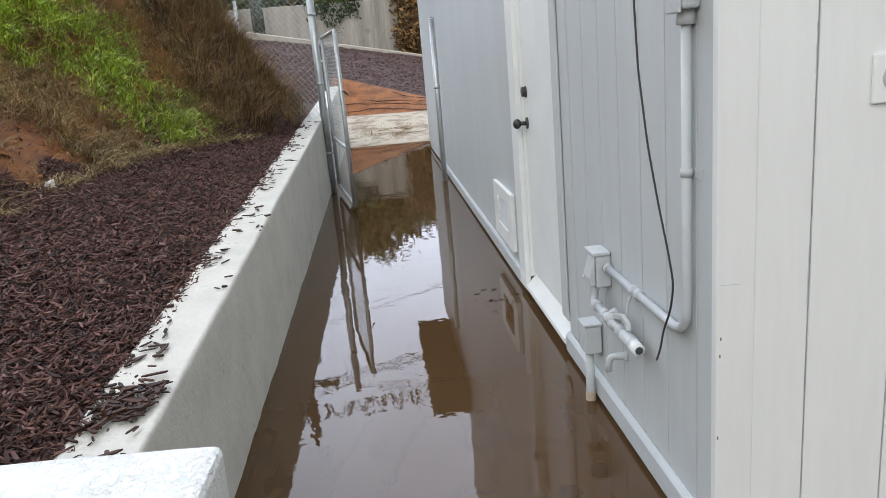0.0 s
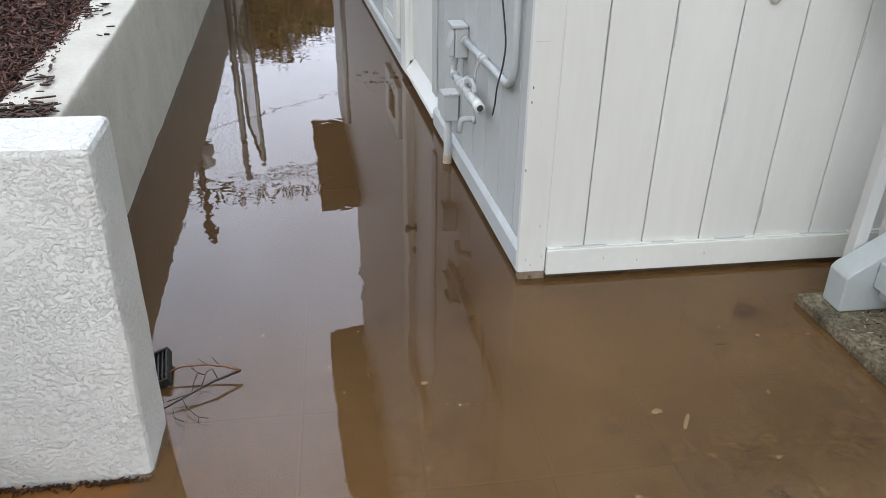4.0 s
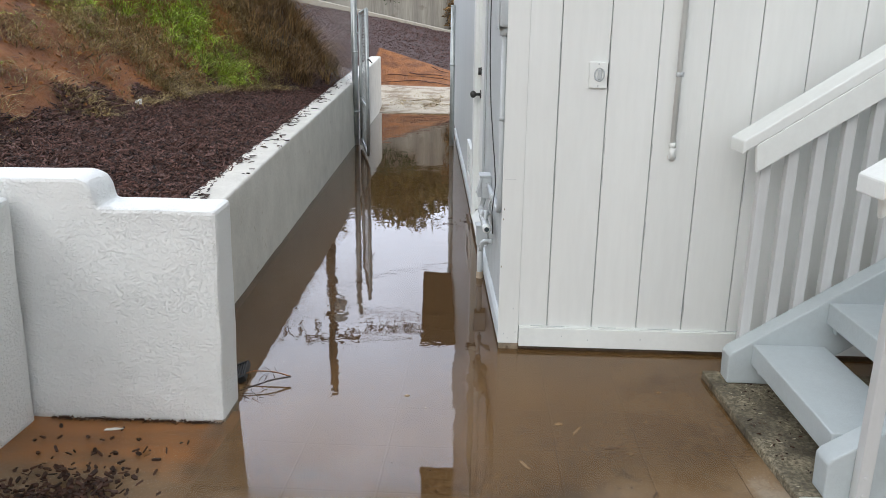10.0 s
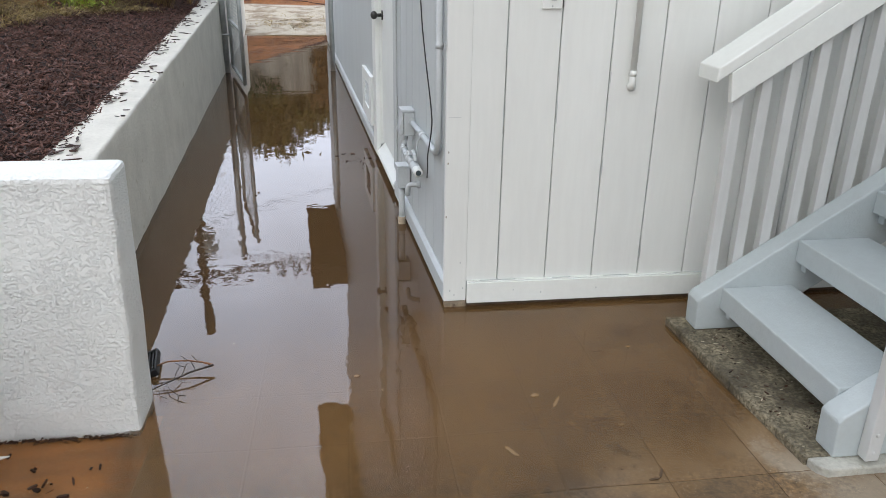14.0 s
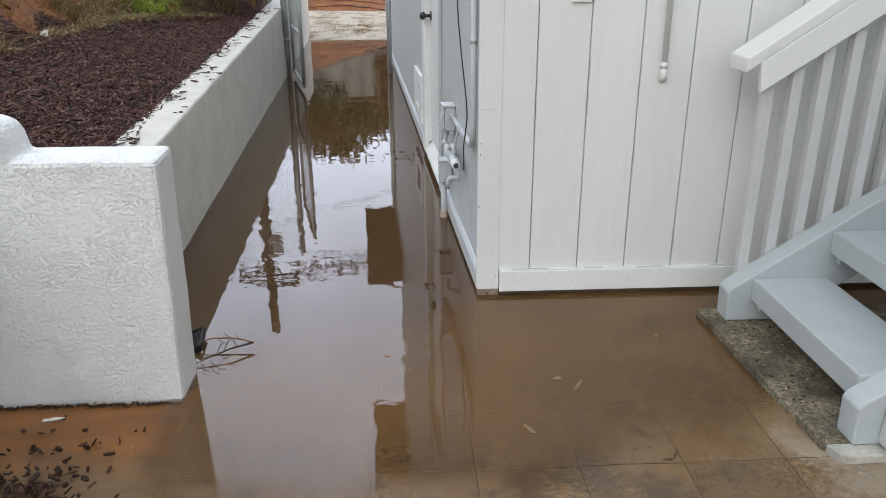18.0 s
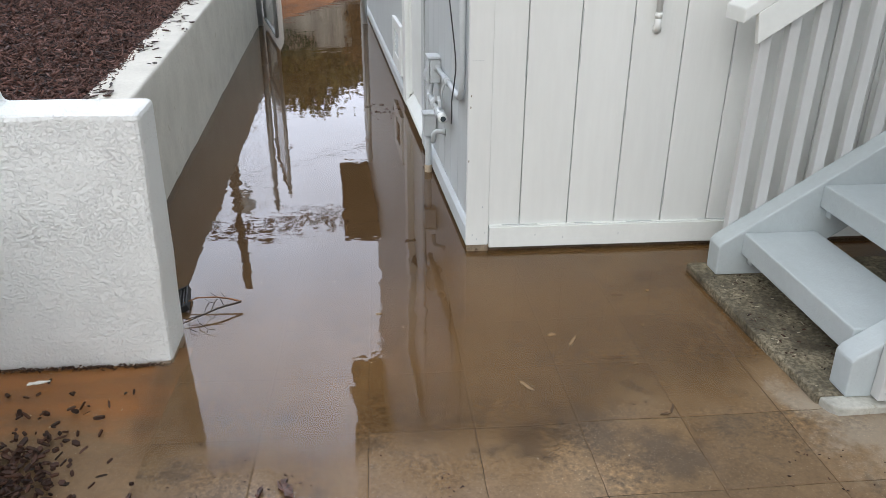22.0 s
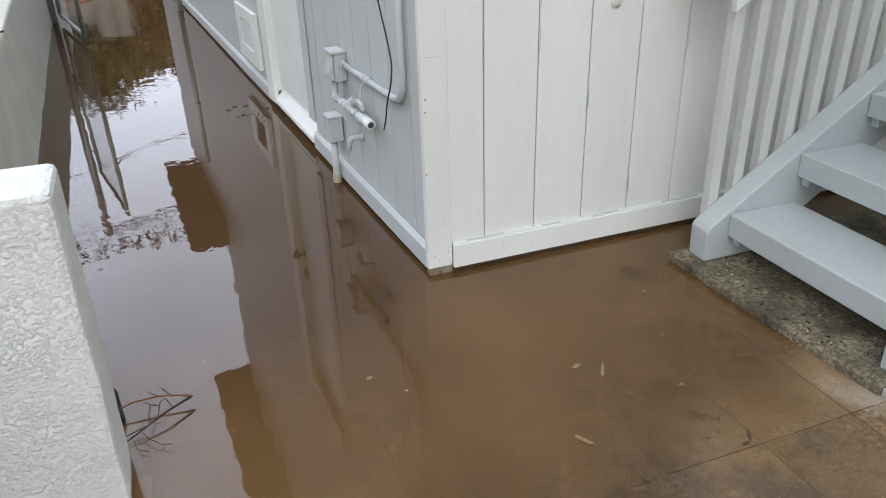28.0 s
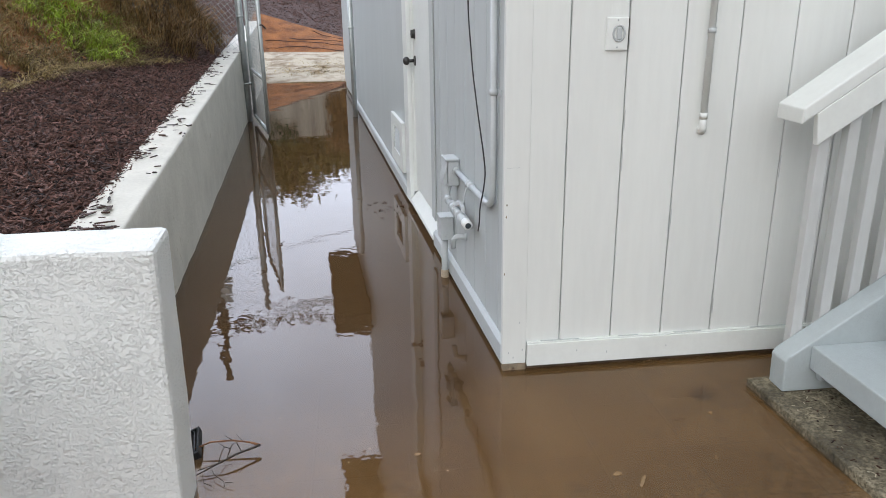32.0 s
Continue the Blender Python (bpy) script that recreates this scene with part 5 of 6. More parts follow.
vine = thing("vine", "green vine hanging down the grey concrete wall", "vine", (-3.6, 26.1, 3.6))
vc = []
vb_ = bmesh.new()
rv = random.Random(9)
for k in range(9):
    x = -4.45 + 0.20 * k + rv.uniform(-0.07, 0.07)
    low_z = 3.6 - rv.uniform(0.4, 1.0) * (1.0 if 2 < k < 7 else 0.5)
    pts = [(x + rv.uniform(-0.06, 0.06), 25.92 + 0.172 * (x + 5.61), z) for z in np.linspace(3.66, low_z, 6)]
    tube(pts, 0.008, 4, vb_, False)
    vc += pts
part("runners", vb_, TWIG, vine)
v, f = leaf_cloud(vc, 520, (0.13, 0.03, 0.13), 0.08, 77)
leaves_part("leaves", v, f, VINE, vine)

pole = thing("utility_pole", "weathered wooden utility pole with cross arm behind the wall", "utility pole", (-7.6, 32.4, 2.0))
part("mast", tube([(-7.6, 32.4, 1.5), (-7.6, 32.4, 16.9)], [0.30, 0.21], 10), POLEWOOD, pole, "", True)
part("cross_arm", box(-9.05, -6.15, 32.2, 32.37, 13.6, 13.8, 0.01), POLEWOOD, pole)
part("transformer", tube([(-7.15, 32.3, 11.4), (-7.15, 32.3, 11.5), (-7.15, 32.3, 12.5), (-7.15, 32.3, 12.6)], [0.23, 0.30, 0.30, 0.17], 12), GALV, pole, "", True)
for x in (-8.9, -8.2, -7.0, -6.3):
    part("insulator", tube([(x, 32.28, 13.8), (x, 32.28, 13.92), (x, 32.28, 14.03)], [0.04, 0.08, 0.04], 8), DARKMETAL, pole, "", True)
lines = thing("power_lines", "thin sagging power lines from the utility pole", "cable", (-7.6, 32.4, 13.9))
for k, (x, z) in enumerate(((-8.9, 14.03), (-8.2, 14.03), (-7.0, 14.03), (-6.3, 14.03), (-7.6, 11.0))):
    pts = [(x + (40 - 3 * k) * t, 32.3 + 4.3 * t, z - 6.3 * t * (1 - t) - 1.4 * t) for t in np.linspace(0, 1, 25)]
    part("line", tube(pts, 0.02, 4), WIRE, lines)


# ---- grass, brush and mulch ----
def blades(name, spots, tall, wide, droop, seed, material, label, category):
    """Bent three-vertex-pair blades at the given places (x, y, z, scale)."""
    r = np.random.default_rng(seed)
    s = np.asarray(spots)
    n = len(s)
    a = r.uniform(0, 2 * np.pi, n)
    d = np.stack([np.cos(a), np.sin(a), np.zeros(n)], 1)
    e = np.stack([-np.sin(a), np.cos(a), np.zeros(n)], 1)
    h = (tall * r.uniform(0.45, 1.25, n) * s[:, 3])[:, None]
    w = (wide * r.uniform(0.6, 1.4, n))[:, None]
    out = h * (droop * r.uniform(0.2, 1.3, n))[:, None]
    up = np.array([[0, 0, 1.0]])
    p = s[:, :3]
    m = p + d * out * 0.3 + up * h * 0.6
    t = p + d * out + up * h * r.uniform(0.55, 1.0, n)[:, None]
    verts = np.stack([p - e * w, p + e * w, m - e * w * 0.8, m + e * w * 0.8, t], 1).reshape(-1, 3)
    k = np.arange(n)[:, None] * 5
    quads = (k + np.array([[0, 1, 3, 2]])).tolist()
    tris = (k + np.array([[2, 3, 4]])).tolist()
    me = bpy.data.meshes.new(name)
    me.from_pydata(verts.tolist(), [], quads + tris)
    me.materials.append(material)
    ob = new(name, me)
    return tagged(ob, label, category, kind="stuff")


def up_bank(x, y):
    return foot(y) - (x + LEAN * y)


def tufts(centres, per, spread, tall, wide, droop, seed):
    """Places for blades gathered in tufts: (x, y, z, scale, heading away from the tuft's heart)."""
    r = random.Random(seed)
    out = []
    for x, y, k in centres:
        for _ in range(max(3, int(per * k))):
            a, d = r.uniform(0, 2 * math.pi), spread * r.random() ** 0.7
            px_, py_ = x + math.cos(a) * d, y + math.sin(a) * d
            out.append((px_, py_, ground_level(px_, py_) - 0.01, k * r.uniform(0.55, 1.2), a + r.gauss(0, 0.5)))
    return blades_at(out, tall, wide, droop, seed)


def blades_at(spots, tall, wide, droop, seed):
    """Bent, tapering blades that lean along their heading."""
    r = np.random.default_rng(seed)
    s = np.asarray(spots)
    n = len(s)
    a = s[:, 4]
    d = np.stack([np.cos(a), np.sin(a), np.zeros(n)], 1)
    e = np.stack([-np.sin(a), np.cos(a), r.normal(0, 0.3, n)], 1)
    h = (tall * s[:, 3])[:, None]
    w = (wide * r.uniform(0.6, 1.4, n))[:, None]
    bend = (droop * r.uniform(0.15, 1.4, n))[:, None]
    up = np.array([[0, 0, 1.0]])
    p = s[:, :3]
    m = p + d * h * bend * 0.3 + up * h * 0.6
    q = p + d * h * bend * 0.75 + up * h * 0.85
    t = p + d * h * bend * 1.15 + up * h * (0.95 - 0.35 * bend * r.uniform(0.3, 1.0, (n, 1)))
    verts = np.stack([p - e * w, p + e * w, m - e * w * 0.9, m + e * w * 0.9, q - e * w * 0.6, q + e * w * 0.6, t], 1).reshape(-1, 3)
    k = np.arange(n)[:, None] * 7
    return verts, (k + np.array([[0, 1, 3, 2]])).tolist() + (k + np.array([[2, 3, 5, 4]])).tolist() + (k + np.array([[4, 5, 6]])).tolist()


def tuft_places(n, x0, x1, y0, y1, seed, weight):
    r = random.Random(seed)
    out, tries = [], 0
    while len(out) < n and tries < 40 * n:
        tries += 1
        x, y = r.uniform(x0, x1), r.uniform(y0, y1)
        v = weight(x, y)
        if v > 0 and r.random() < min(1.0, v * 1.6):
            out.append((x, y, 0.55 + 0.45 * min(1.0, v) * r.uniform(0.7, 1.2)))
    return out


def tongue(x, y):
    """The dense green tongue that comes down the bank to its nose."""
    up = up_bank(x, y)
    if up < 0.03:
        return 0
    c = 4.16 - 0.46 * up + 0.22 * noise.noise((x * 1.5, y * 1.5, 11.0))
    return 1.15 - abs(y - c) / (0.50 + 0.15 * up) + 0.6 * noise.noise((x * 4.5, y * 4.5, 12.0))


def loose_green(x, y):
    up = up_bank(x, y)
    if up < 0.35 or y > 4.3:
        return 0
    return noise.noise((x * 1.9 + 5, y * 1.9, 3.0)) + 0.4 * noise.noise((x * 5, y * 5, 8.0)) - 0.16 + 0.14 * min(2.0, up)


def dry_zone(x, y):
    up = up_bank(x, y)
    if up < -0.08 or y > 5.0:
        return 0
    return noise.noise((x * 2.2, y * 2.2, 31.0)) + 0.4 * noise.noise((x * 6, y * 6, 33.0)) + (0.35 if 0.05 < up < 0.8 else -0.12) + 0.35 * smooth(2.0, 3.6, y) + (0.45 if -0.7 < tongue(x, y) < 0.1 and up < 1.3 else 0.0) - 0.3 * (1 - smooth(0.8, 2.2, y))


def brush_zone(x, y):
    if up_bank(x, y) < 0.0 or zone_of(x, y)[2] < 0.25 or y > 7.6:
        return 0
    return 0.8 + 0.4 * noise.noise((x * 3, y * 3, 41.0))


stuff("grass", *tufts(tuft_places(2600, -7.0, -2.2, 0.2, 5.4, 21, tongue), 26, 0.045, 0.085, 0.0034, 1.8, 1), GREENBLADE, "bright green grass growing in a tongue down the bank", "grass")
stuff("grass_tufts", *tufts(tuft_places(1000, -6.5, -2.6, -0.6, 4.2, 25, loose_green), 20, 0.05, 0.07, 0.0032, 1.7, 5), GREENBLADE, "loose green weed tufts among the bare soil", "grass")
stuff("dry_grass", *tufts(tuft_places(2800, -6.0, -2.2, -0.8, 5.0, 22, dry_zone), 15, 0.06, 0.085, 0.0018, 2.6, 2), DRYBLADE, "matted dry yellow-brown grass on the bank", "grass")
stuff("dry_brush", *tufts(tuft_places(2600, -6.0, -1.7, 4.2, 7.6, 23, brush_zone), 17, 0.07, 0.23, 0.0026, 1.2, 3), BRUSH, "dense dry brown brush over the bank", "brush")
stuff("brush_stalks", *tufts(tuft_places(420, -6.0, -1.8, 4.3, 7.4, 24, brush_zone), 4, 0.06, 0.36, 0.0018, 0.6, 4), DRYBLADE, "pale dry stalks among the brown brush", "brush")
clods = []
rc = random.Random(45)
while len(clods) < 900:
    x, y = rc.uniform(-6.0, -2.5), rc.uniform(-0.8, 4.6)
    if up_bank(x, y) > 0.05:
        clods.append((x, y, ground_level(x, y) + 0.002))


def chips(places, seed, material, name, label, long=(0.018, 0.065), wide=(0.004, 0.011), tilt=0.45):
    """Splinters of bark: flat six-sided slips with pointed ends, turned at random, in one mesh."""
    r = np.random.default_rng(seed)
    p = np.asarray(places)
    n = len(p)
    a, t = r.uniform(0, 2 * np.pi, n), r.normal(0, tilt, n)
    d = np.stack([np.cos(a) * np.cos(t), np.sin(a) * np.cos(t), np.sin(t)], 1)
    e = np.stack([-np.sin(a), np.cos(a), r.normal(0, tilt, n)], 1)
    e /= np.linalg.norm(e, axis=1, keepdims=True)
    up = np.cross(d, e)
    L, W = r.uniform(*long, n)[:, None] / 2, r.uniform(*wide, n)[:, None] / 2
    T = W * r.uniform(0.3, 0.6, n)[:, None]
    k = r.uniform(0.35, 0.8, (n, 1))
    top = [p - d * L + up * T, p + e * W - d * L * k + up * T, p + e * W * 0.8 + d * L * k + up * T, p + d * L + up * T, p - e * W + d * L * 0.6 + up * T, p - e * W * 0.9 - d * L * 0.7 + up * T]
    low = [q - 2 * up * T for q in top]
    verts = np.stack(top + low, 1).reshape(-1, 3)
    base = np.arange(n)[:, None] * 12
    faces = (base + np.arange(6)[None]).tolist()
    for i in range(6):
        j = (i + 1) % 6
        faces += (base + np.array([[i, i + 6, j + 6, j]])).tolist()
    return stuff(name, verts, faces, material, label, "wood chips")


def mulch_places(n, y0, y1, u0, seed):
    r = random.Random(seed)
    out = []
    while len(out) < n:
        y = y0 + (y1 - y0) * r.random() ** 1.4
        u = r.uniform(u0, -1.50)
        x = alley(u, y)
        if zone_of(x, y)[0] > 0.6 and r.random() < 0.975:
            continue
        out.append((x, y, ground_level(x, y) + r.uniform(0.0, 0.016)))
    return out


chips(mulch_places(42000, -0.6, 6.6, -3.4, 51), 52, CHIP, "mulch", "dark reddish-brown shredded bark mulch behind the wall", (0.018, 0.058), (0.0035, 0.009))
chips(mulch_places(2500, -0.6, 3.0, -3.4, 53), 54, CHIP, "coarse_mulch", "coarse bark mulch pieces on the planting bed", (0.04, 0.08), (0.006, 0.012), 0.35)

rw = random.Random(60)
on_top = []
while len(on_top) < 210:
    y = -0.45 + 7.0 * rw.random() ** 1.2
    u = -1.56 + 0.19 * rw.random() ** 2.0
    if noise.noise((u * 9, y * 3.3, 2.0)) + 0.25 < 0.3 * rw.random() + (u + 1.56) * 1.4:
        continue
    on_top.append((alley(u, y), y, wall_top(y) + 0.009))
for k in range(150):
    f, s = rw.random(), rw.gauss(0, 1)
    y = 0.10 + 0.10 * s * 0.6 + 0.05 * f
    u = -1.55 + 0.15 * f ** 1.2
    on_top.append((alley(u, y), y, wall_top(y) + 0.010 + 0.018 * rw.random() * (1 - 0.6 * f)))
chips(on_top, 61, CHIPWET, "scattered_bark", "bark chips strewn along the white wall top", (0.02, 0.075), (0.005, 0.013), 0.08)

chips(clods, 46, CLOD, "soil_clods", "small clods of red-brown soil on the bank", (0.012, 0.05), (0.010, 0.035), 0.5)

far_mulch = []
while len(far_mulch) < 11000:
    x, y = rw.uniform(-8.0, 1.2), rw.uniform(16.05, 24.2)
    far_mulch.append((x, y, far_level(x, y) + 0.01))
chips(far_mulch, 62, CHIP, "far_mulch", "dark bark mulch on the far slope", (0.03, 0.10), (0.008, 0.022), 0.4)

# cracks in the orange cut
for k in range(4):
    y = 14.68 + 0.33 * k
    pts = [(x, y + 0.38 * noise.noise((x * 0.9, k * 3.7, 0)) + 0.10 * noise.noise((x * 4, k, 7)), far_level(x, y + 0.38 * noise.noise((x * 0.9, k * 3.7, 0)) + 0.10 * noise.noise((x * 4, k, 7))) + 0.012) for x in np.linspace(-2.9 + 0.5 * k, 0.3 - 0.35 * (k % 2), 26)]
    single("soil_crack", tube(pts, [0.006 + 0.012 * abs(noise.noise((p[0] * 2, k, 5))) for p in pts], 5), CHIP, "dark crack across the orange cut soil", "soil crack", group="cracks in the soil")


# ---- litter on the ground ----
def shard(name, at, long, wide, thick, turn, material, label, category, tilt=0.0):
    bm = bmesh.new()
    r = random.Random(int(at[0] * 1000) + int(at[1] * 100))
    outline = [(-0.5, -0.1), (-0.38, -0.42), (-0.22, -0.34), (-0.05, -0.5), (0.18, -0.36), (0.3, -0.46), (0.5, 0.05), (0.33, 0.18), (0.36, 0.34), (0.08, 0.5), (-0.12, 0.33), (-0.3, 0.44), (-0.36, 0.12)]
    pts = [(px_ * long * r.uniform(0.75, 1.15), py_ * wide * r.uniform(0.55, 1.25)) for px_, py_ in outline]
    bm = prism(pts, "z", 0.0, thick)
    for v in bm.verts:
        v.co.z += thick * (r.uniform(-0.35, 0.35) + 0.9 * (v.co.y / wide) ** 2 + 0.5 * v.co.x / long)
    bm.transform(pose(*at, tilt, 0, turn))
    return single(name, bm, material, label, category, at)


zed = lambda x, y: patio_level(x, y) + 0.004
for x, y, l, w, turn in ((-0.60, -1.385, 0.075, 0.030, 118), (-0.665, -1.395, 0.04, 0.014, 70), (-0.685, -1.495, 0.07, 0.020, 10), (-0.61, -1.53, 0.05, 0.018, 60),
                         (-0.535, -1.49, 0.045, 0.022, 150), (-0.49, -1.465, 0.04, 0.015, 100), (-0.575, -1.575, 0.06, 0.02, 20), (-0.885, -1.50, 0.055, 0.014, 15), (-0.985, -1.40, 0.06, 0.014, 75), (-0.70, -1.545, 0.05, 0.016, 100)):
    shard("bark_piece", (x, y, max(zed(x, y), 0.004)), l, w, 0.008, turn, BARKWET, "wet brown piece of bark on the pavers", "bark")
shard("bark_piece", (-1.02, -1.545, 0.012), 0.085, 0.03, 0.009, 160, BARKWET, "reddish flat piece of bark on the silt", "bark")
shard("paper_scrap", (-0.612, -1.512, 0.012), 0.055, 0.018, 0.003, 20, PAPER, "torn white paper scrap among bark pieces", "litter", 12)
shard("paper_scrap", (-1.408, -0.864, 0.004), 0.07, 0.018, 0.003, 8, PAPER, "torn white paper scrap on the orange silt", "litter", 8)
shard("pale_stone", (-2.62, 2.19, ground_level(-2.62, 2.19) + 0.004), 0.05, 0.04, 0.03, 0, PAPER, "small pale stone on the mulch", "stone")

pile = []
rp = random.Random(70)
while len(pile) < 900:
    x, y = rp.gauss(-1.37, 0.10), rp.gauss(-1.36, 0.12)
    if not (-1.68 < x < -0.98 and -2.0 < y < -0.82):
        continue
    pile.append((x, y, 0.012 + 0.012 * rp.random()))
for k in range(26):
    pile.append((rp.uniform(-1.66, -1.1), rp.uniform(-1.15, -0.85), 0.003))
chips(pile, 71, CHIPWET, "washed_up_bark", "washed-up heap of wet bark chips on silt", (0.008, 0.036), (0.005, 0.015), 0.42)
grit = [(rp.uniform(-0.9, 1.9), rp.uniform(-2.0, -1.0), 0) for k in range(900)]
grit = [(x, y, max(0.0, patio_level(x, y)) + 0.002) for x, y, _ in grit if noise.noise((x * 2, y * 2, 6.0)) > 0.0]
dirt = [(rp.uniform(-1.70, -1.03), -0.770 + rp.gauss(0, 0.005), -0.012 + 0.008 * rp.random()) for k in range(420)]
chips(dirt, 73, CHIPWET, "base_dirt", "line of dark dirt along the foot of the white wall", (0.005, 0.020), (0.002, 0.005), 0.3)
chips(grit, 72, CHIPWET, "patio_grit", "fine dark grit and bark crumbs on wet pavers", (0.003, 0.011), (0.0015, 0.004), 0.15)

# drain grate and the fallen branch beside the end wall
grate = thing("drain_grate", "black plastic drain grate tilted against the wall end", "drain grate", (-1.02, -0.42, 0.0))
gm = pose(-1.085, -0.385, 0.004, 8, -22, 6) @ Matrix.Scale(0.72, 4)


def grate_piece(*b):
    bm = box(*b, 0.002)
    bm.transform(gm)
    return bm


for a, b, c, d in ((-0.05, 0.05, -0.09, -0.078), (-0.05, 0.05, 0.078, 0.09), (-0.05, -0.04, -0.0775, 0.0775), (0.04, 0.05, -0.0775, 0.0775)):
    part("rim", grate_piece(a, b, c, d, 0, 0.035), BLACK, grate)
for k in range(4):
    x = -0.032 + 0.018 * k
    part("bar", grate_piece(x, x + 0.008, -0.0775, 0.0775, 0.004, 0.03), BLACK, grate)

branch = thing("fallen_branch", "bare forked twig lying on the flood water", "twig", (-0.98, -0.45, 0.0))
part("main_stem", tube([(-1.045, -0.545, 0.010), (-0.99, -0.515, 0.022), (-0.93, -0.475, 0.03), (-0.862, -0.428, 0.026)], [0.002, 0.0026, 0.0032, 0.004], 6), TWIG, branch, "", True)
part("red_stem", tube([(-1.075, -0.42, 0.022), (-1.02, -0.405, 0.036), (-0.95, -0.405, 0.036), (-0.90, -0.415, 0.032), (-0.862, -0.428, 0.026)], [0.002, 0.0026, 0.0028, 0.003, 0.0038], 6), TWIGRED, branch, "reddish peeled stem", True)
for pts in ([(-1.0, -0.52, 0.02), (-0.985, -0.555, 0.016), (-0.95, -0.59, 0.012), (-0.925, -0.60, 0.014)], [(-0.95, -0.59, 0.012), (-0.948, -0.608, 0.008)], [(-1.02, -0.55, 0.014), (-1.01, -0.585, 0.01), (-0.985, -0.60, 0.008)],
            [(-0.995, -0.41, 0.034), (-0.972, -0.435, 0.034), (-0.978, -0.47, 0.03), (-0.98, -0.50, 0.02)], [(-0.972, -0.435, 0.034), (-0.955, -0.44, 0.03)], [(-0.955, -0.49, 0.03), (-0.945, -0.455, 0.05), (-0.93, -0.45, 0.055), (-0.915, -0.465, 0.03)],
            [(-0.915, -0.415, 0.034), (-0.94, -0.385, 0.045)], [(-0.95, -0.405, 0.036), (-0.975, -0.395, 0.05)], [(-0.965, -0.50, 0.024), (-1.04, -0.52, 0.012)]):
    part("twig", tube(pts, 0.0015, 5), TWIG, branch, "", True)
wisp = []
for k in range(26):
    wisp.append((alley(0.0, 2.45) - rp.uniform(0.04, 0.32), 2.45 + rp.uniform(-0.25, 0.2), 0.004))
weeds = []
while len(weeds) < 900:
    x, y = rw.gauss(-1.15, 0.45), rw.gauss(12.5, 0.35)
    if noise.noise((x * 3, y * 3, 4.0)) > -0.05:
        weeds.append((x, y, far_level(x, y), 0.6))
blades("weeds", weeds, 0.05, 0.005, 2.4, 9, DRYBLADE, "sparse yellow-green weeds on the pale sand", "weeds")
chips(wisp, 75, CHIPWET, "floating_debris", "dark leaf debris floating by the door sill", (0.012, 0.05), (0.002, 0.006), 0.15)

# pale sand washed into the corner, a green sprig and leaf scraps on the sunken pavers
sand_bm = bmesh.new()
hub = sand_bm.verts.new((-1.34, -1.56, 0.022))
ring = [sand_bm.verts.new((-1.34 + (0.17 + 0.05 * noise.noise((math.cos(a) * 2, math.sin(a) * 2, 3.0))) * math.cos(a) * 1.0, -1.56 + (0.20 + 0.07 * noise.noise((math.cos(a) * 2, math.sin(a) * 2, 6.0))) * math.sin(a), 0.002)) for a in [2 * math.pi * k / 40 for k in range(40)]]
mid = [sand_bm.verts.new(v.co.lerp(hub.co, 0.25) + Vector((0, 0, 0.010 + 0.003 * noise.noise(v.co * 30)))) for v in ring]
for k in range(40):
    n_ = (k + 1) % 40
    sand_bm.faces.new((ring[k], ring[n_], mid[n_], mid[k])), sand_bm.faces.new((mid[k], mid[n_], hub))
single("sand_patch", sand_bm, SANDPATCH, "pale patch of washed-up sand on the silt", "sand", smooth=True)
sprig = thing("green_sprig", "small broken green sprig lying on the pavers", "sprig", (-0.80, -1.55, 0.01))
stem = [(-1.02, -1.50, 0.014), (-0.93, -1.545, 0.020), (-0.86, -1.55, 0.018), (-0.79, -1.53, 0.022), (-0.765, -1.49, 0.022)]
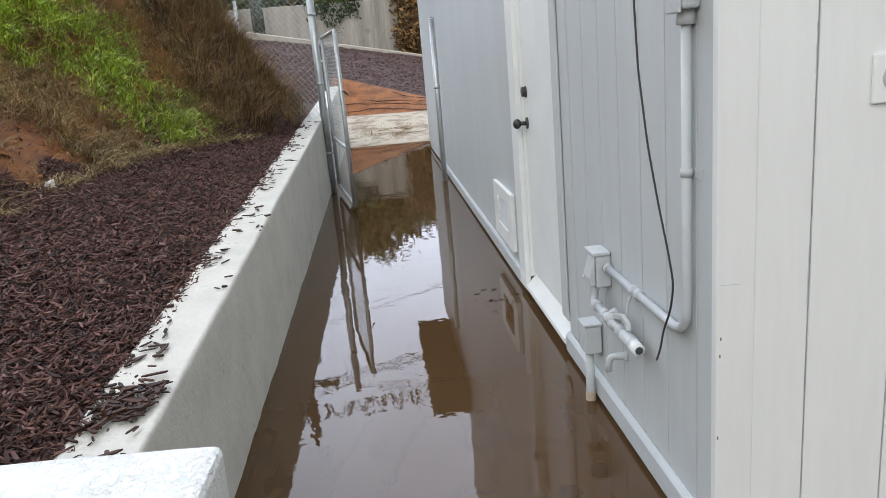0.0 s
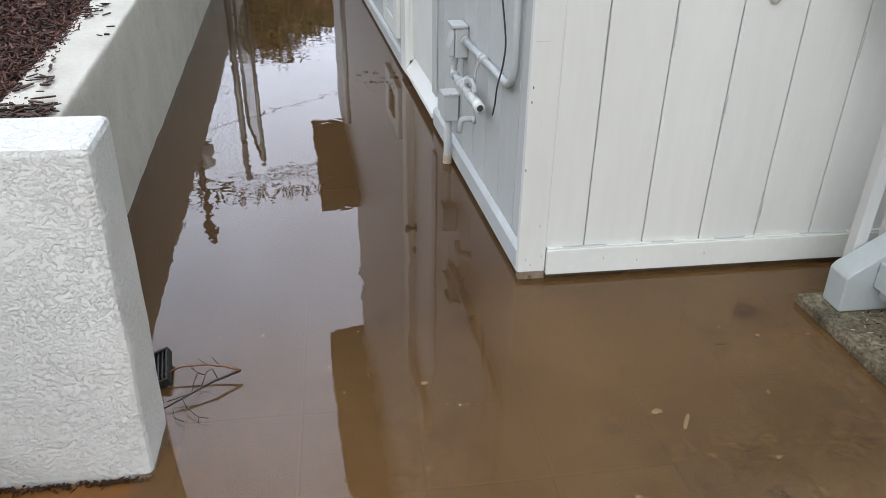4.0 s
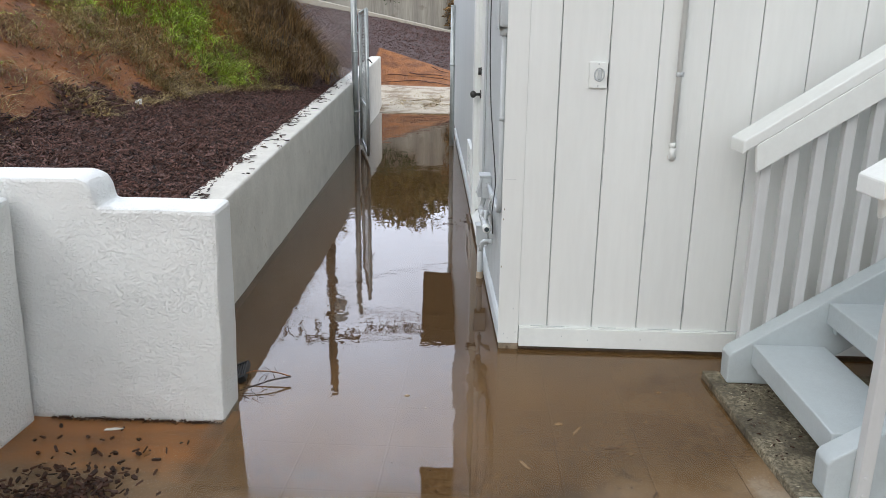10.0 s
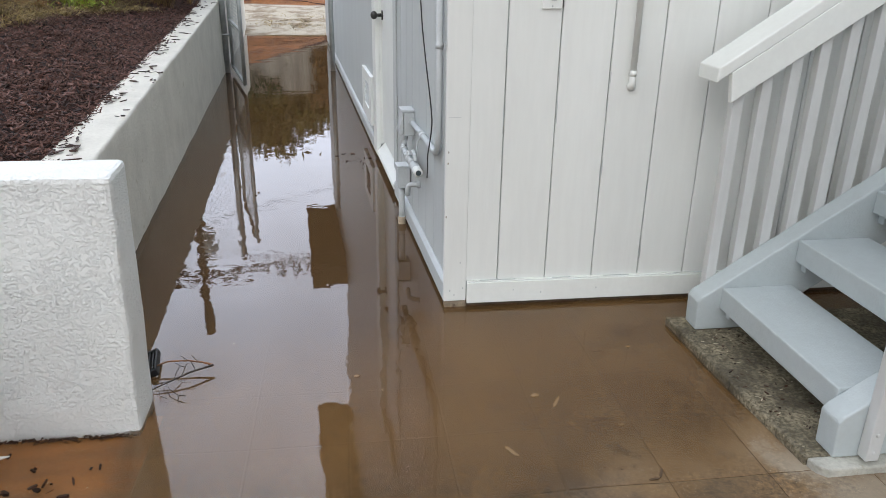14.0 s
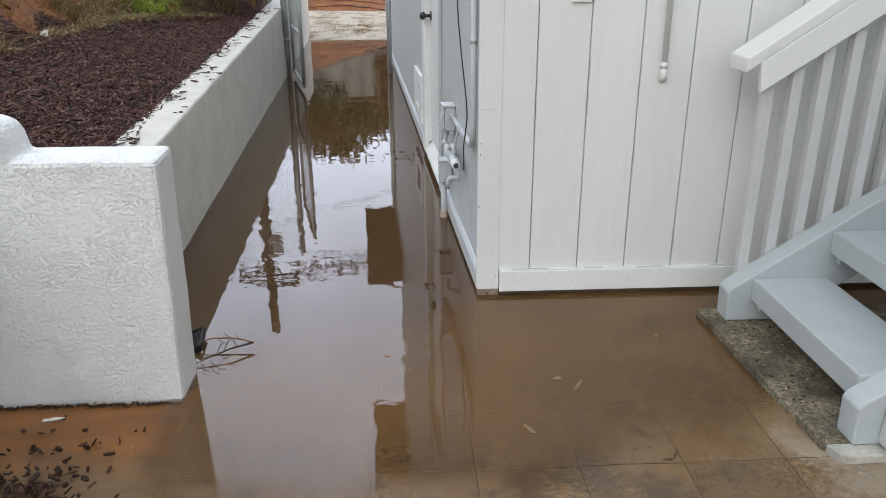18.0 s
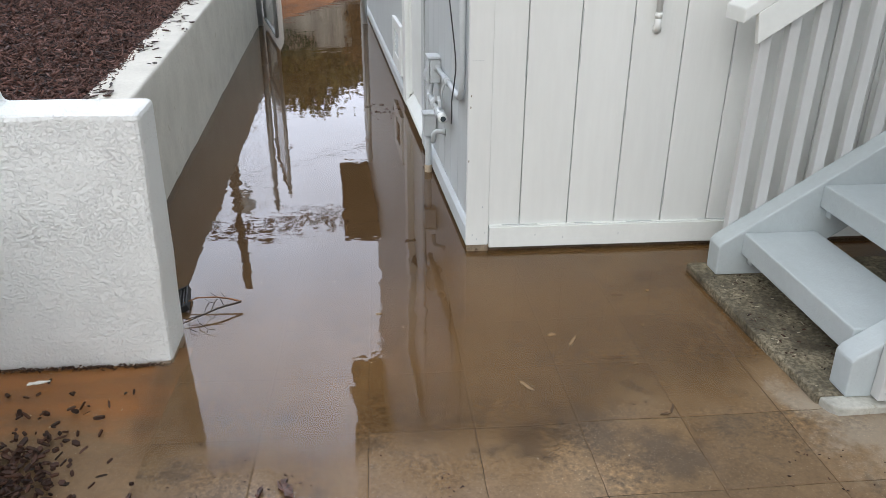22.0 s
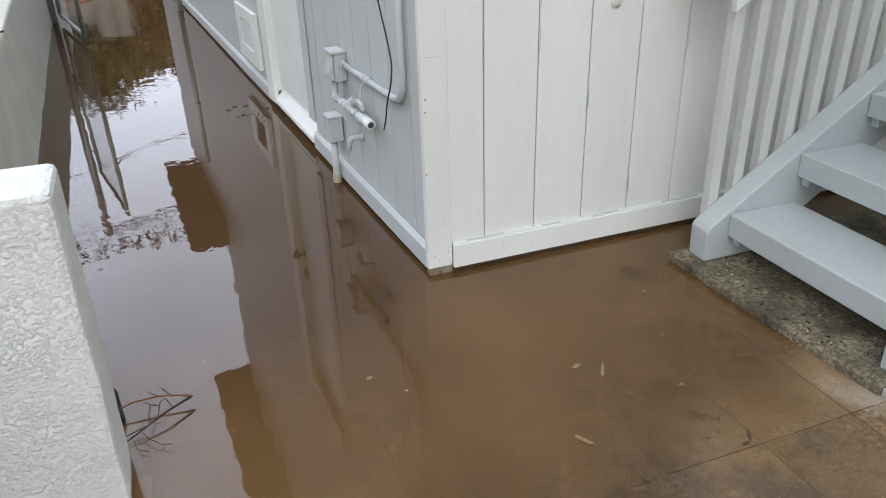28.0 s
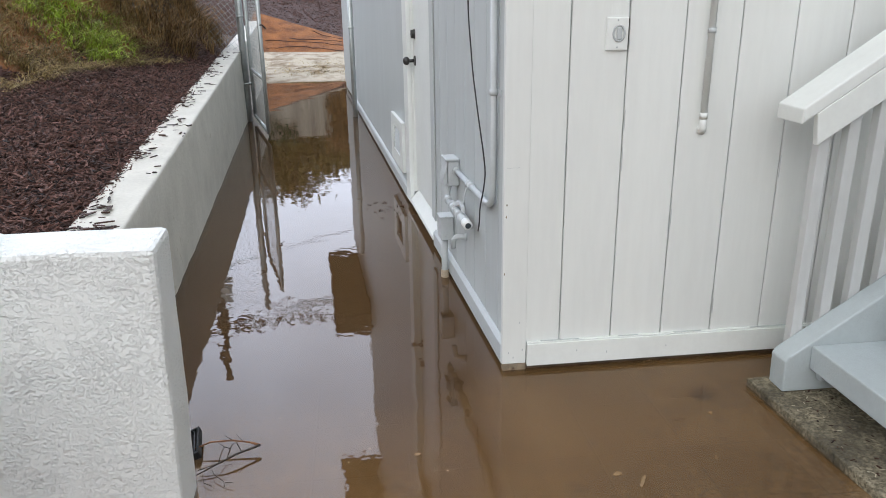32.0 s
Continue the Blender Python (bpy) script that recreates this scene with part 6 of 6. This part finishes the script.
part("stem", tube(rounded(stem, 0.02, 4), 0.0014, 5), SPRIG, sprig, "", True)
v, f = leaf_cloud([stem[1], stem[2], stem[4]], 14, (0.02, 0.012, 0.004), 0.012, 91)
leaves_part("leaves", v, f, SPRIG, sprig)
for x, y, l, w, turn in ((0.227, -0.70, 0.034, 0.020, 10), (0.287, -0.748, 0.075, 0.014, 58), (0.084, -0.989, 0.07, 0.014, 120), (-0.365, -0.512, 0.022, 0.016, 0), (0.663, -0.409, 0.018, 0.012, 30), (0.461, -0.893, 0.022, 0.012, 15), (0.56, -0.66, 0.02, 0.01, 70)):
    shard("leaf_scrap", (x, y, -0.0015), l, w, 0.003, turn, SCRAP, "pale leaf scrap floating on the shallow water", "leaf")

# dark soaked leaves out on the pavers
for x, y, l, w, turn in ((0.536, -0.434, 0.045, 0.014, 0), (0.40, -0.86, 0.075, 0.012, 12), (0.49, -1.135, 0.05, 0.010, 60), (0.46, -1.16, 0.03, 0.010, 0)):
    shard("soaked_leaf", (x, y, -0.0010 if y > -0.9 else max(0.001, patio_level(x, y) + 0.002)), l, w, 0.002, turn, SOAKED, "dark soaked leaf sunk in the brown water", "leaf")
crumbs = [(0.93 + 0.5 * rp.random() ** 1.6, rp.uniform(-1.12, -0.3), 0.0335) for k in range(150)]
chips(crumbs[:90], 78, CHIPWET, "slab_crumbs", "dark crumbs of soil on the concrete slab", (0.004, 0.018), (0.002, 0.006), 0.2)
chips(crumbs[90:], 79, FLECK, "slab_flecks", "pale dry flecks and stalks on the concrete slab", (0.004, 0.022), (0.0015, 0.004), 0.2)
flecks = [(rp.uniform(-1.0, 1.4), rp.uniform(-1.7, -0.2), 0.0008) for k in range(46)] + [(rp.uniform(-1.7, -1.05), rp.uniform(-1.3, -0.8), 0.001) for k in range(22)]
chips([(x, y, max(z, patio_level(x, y) + 0.003) if x > -1.0 else z + 0.004) for x, y, z in flecks], 77, FLECK, "pale_flecks", "tiny pale flecks floating on the water", (0.003, 0.008), (0.0012, 0.0028), 0.1)
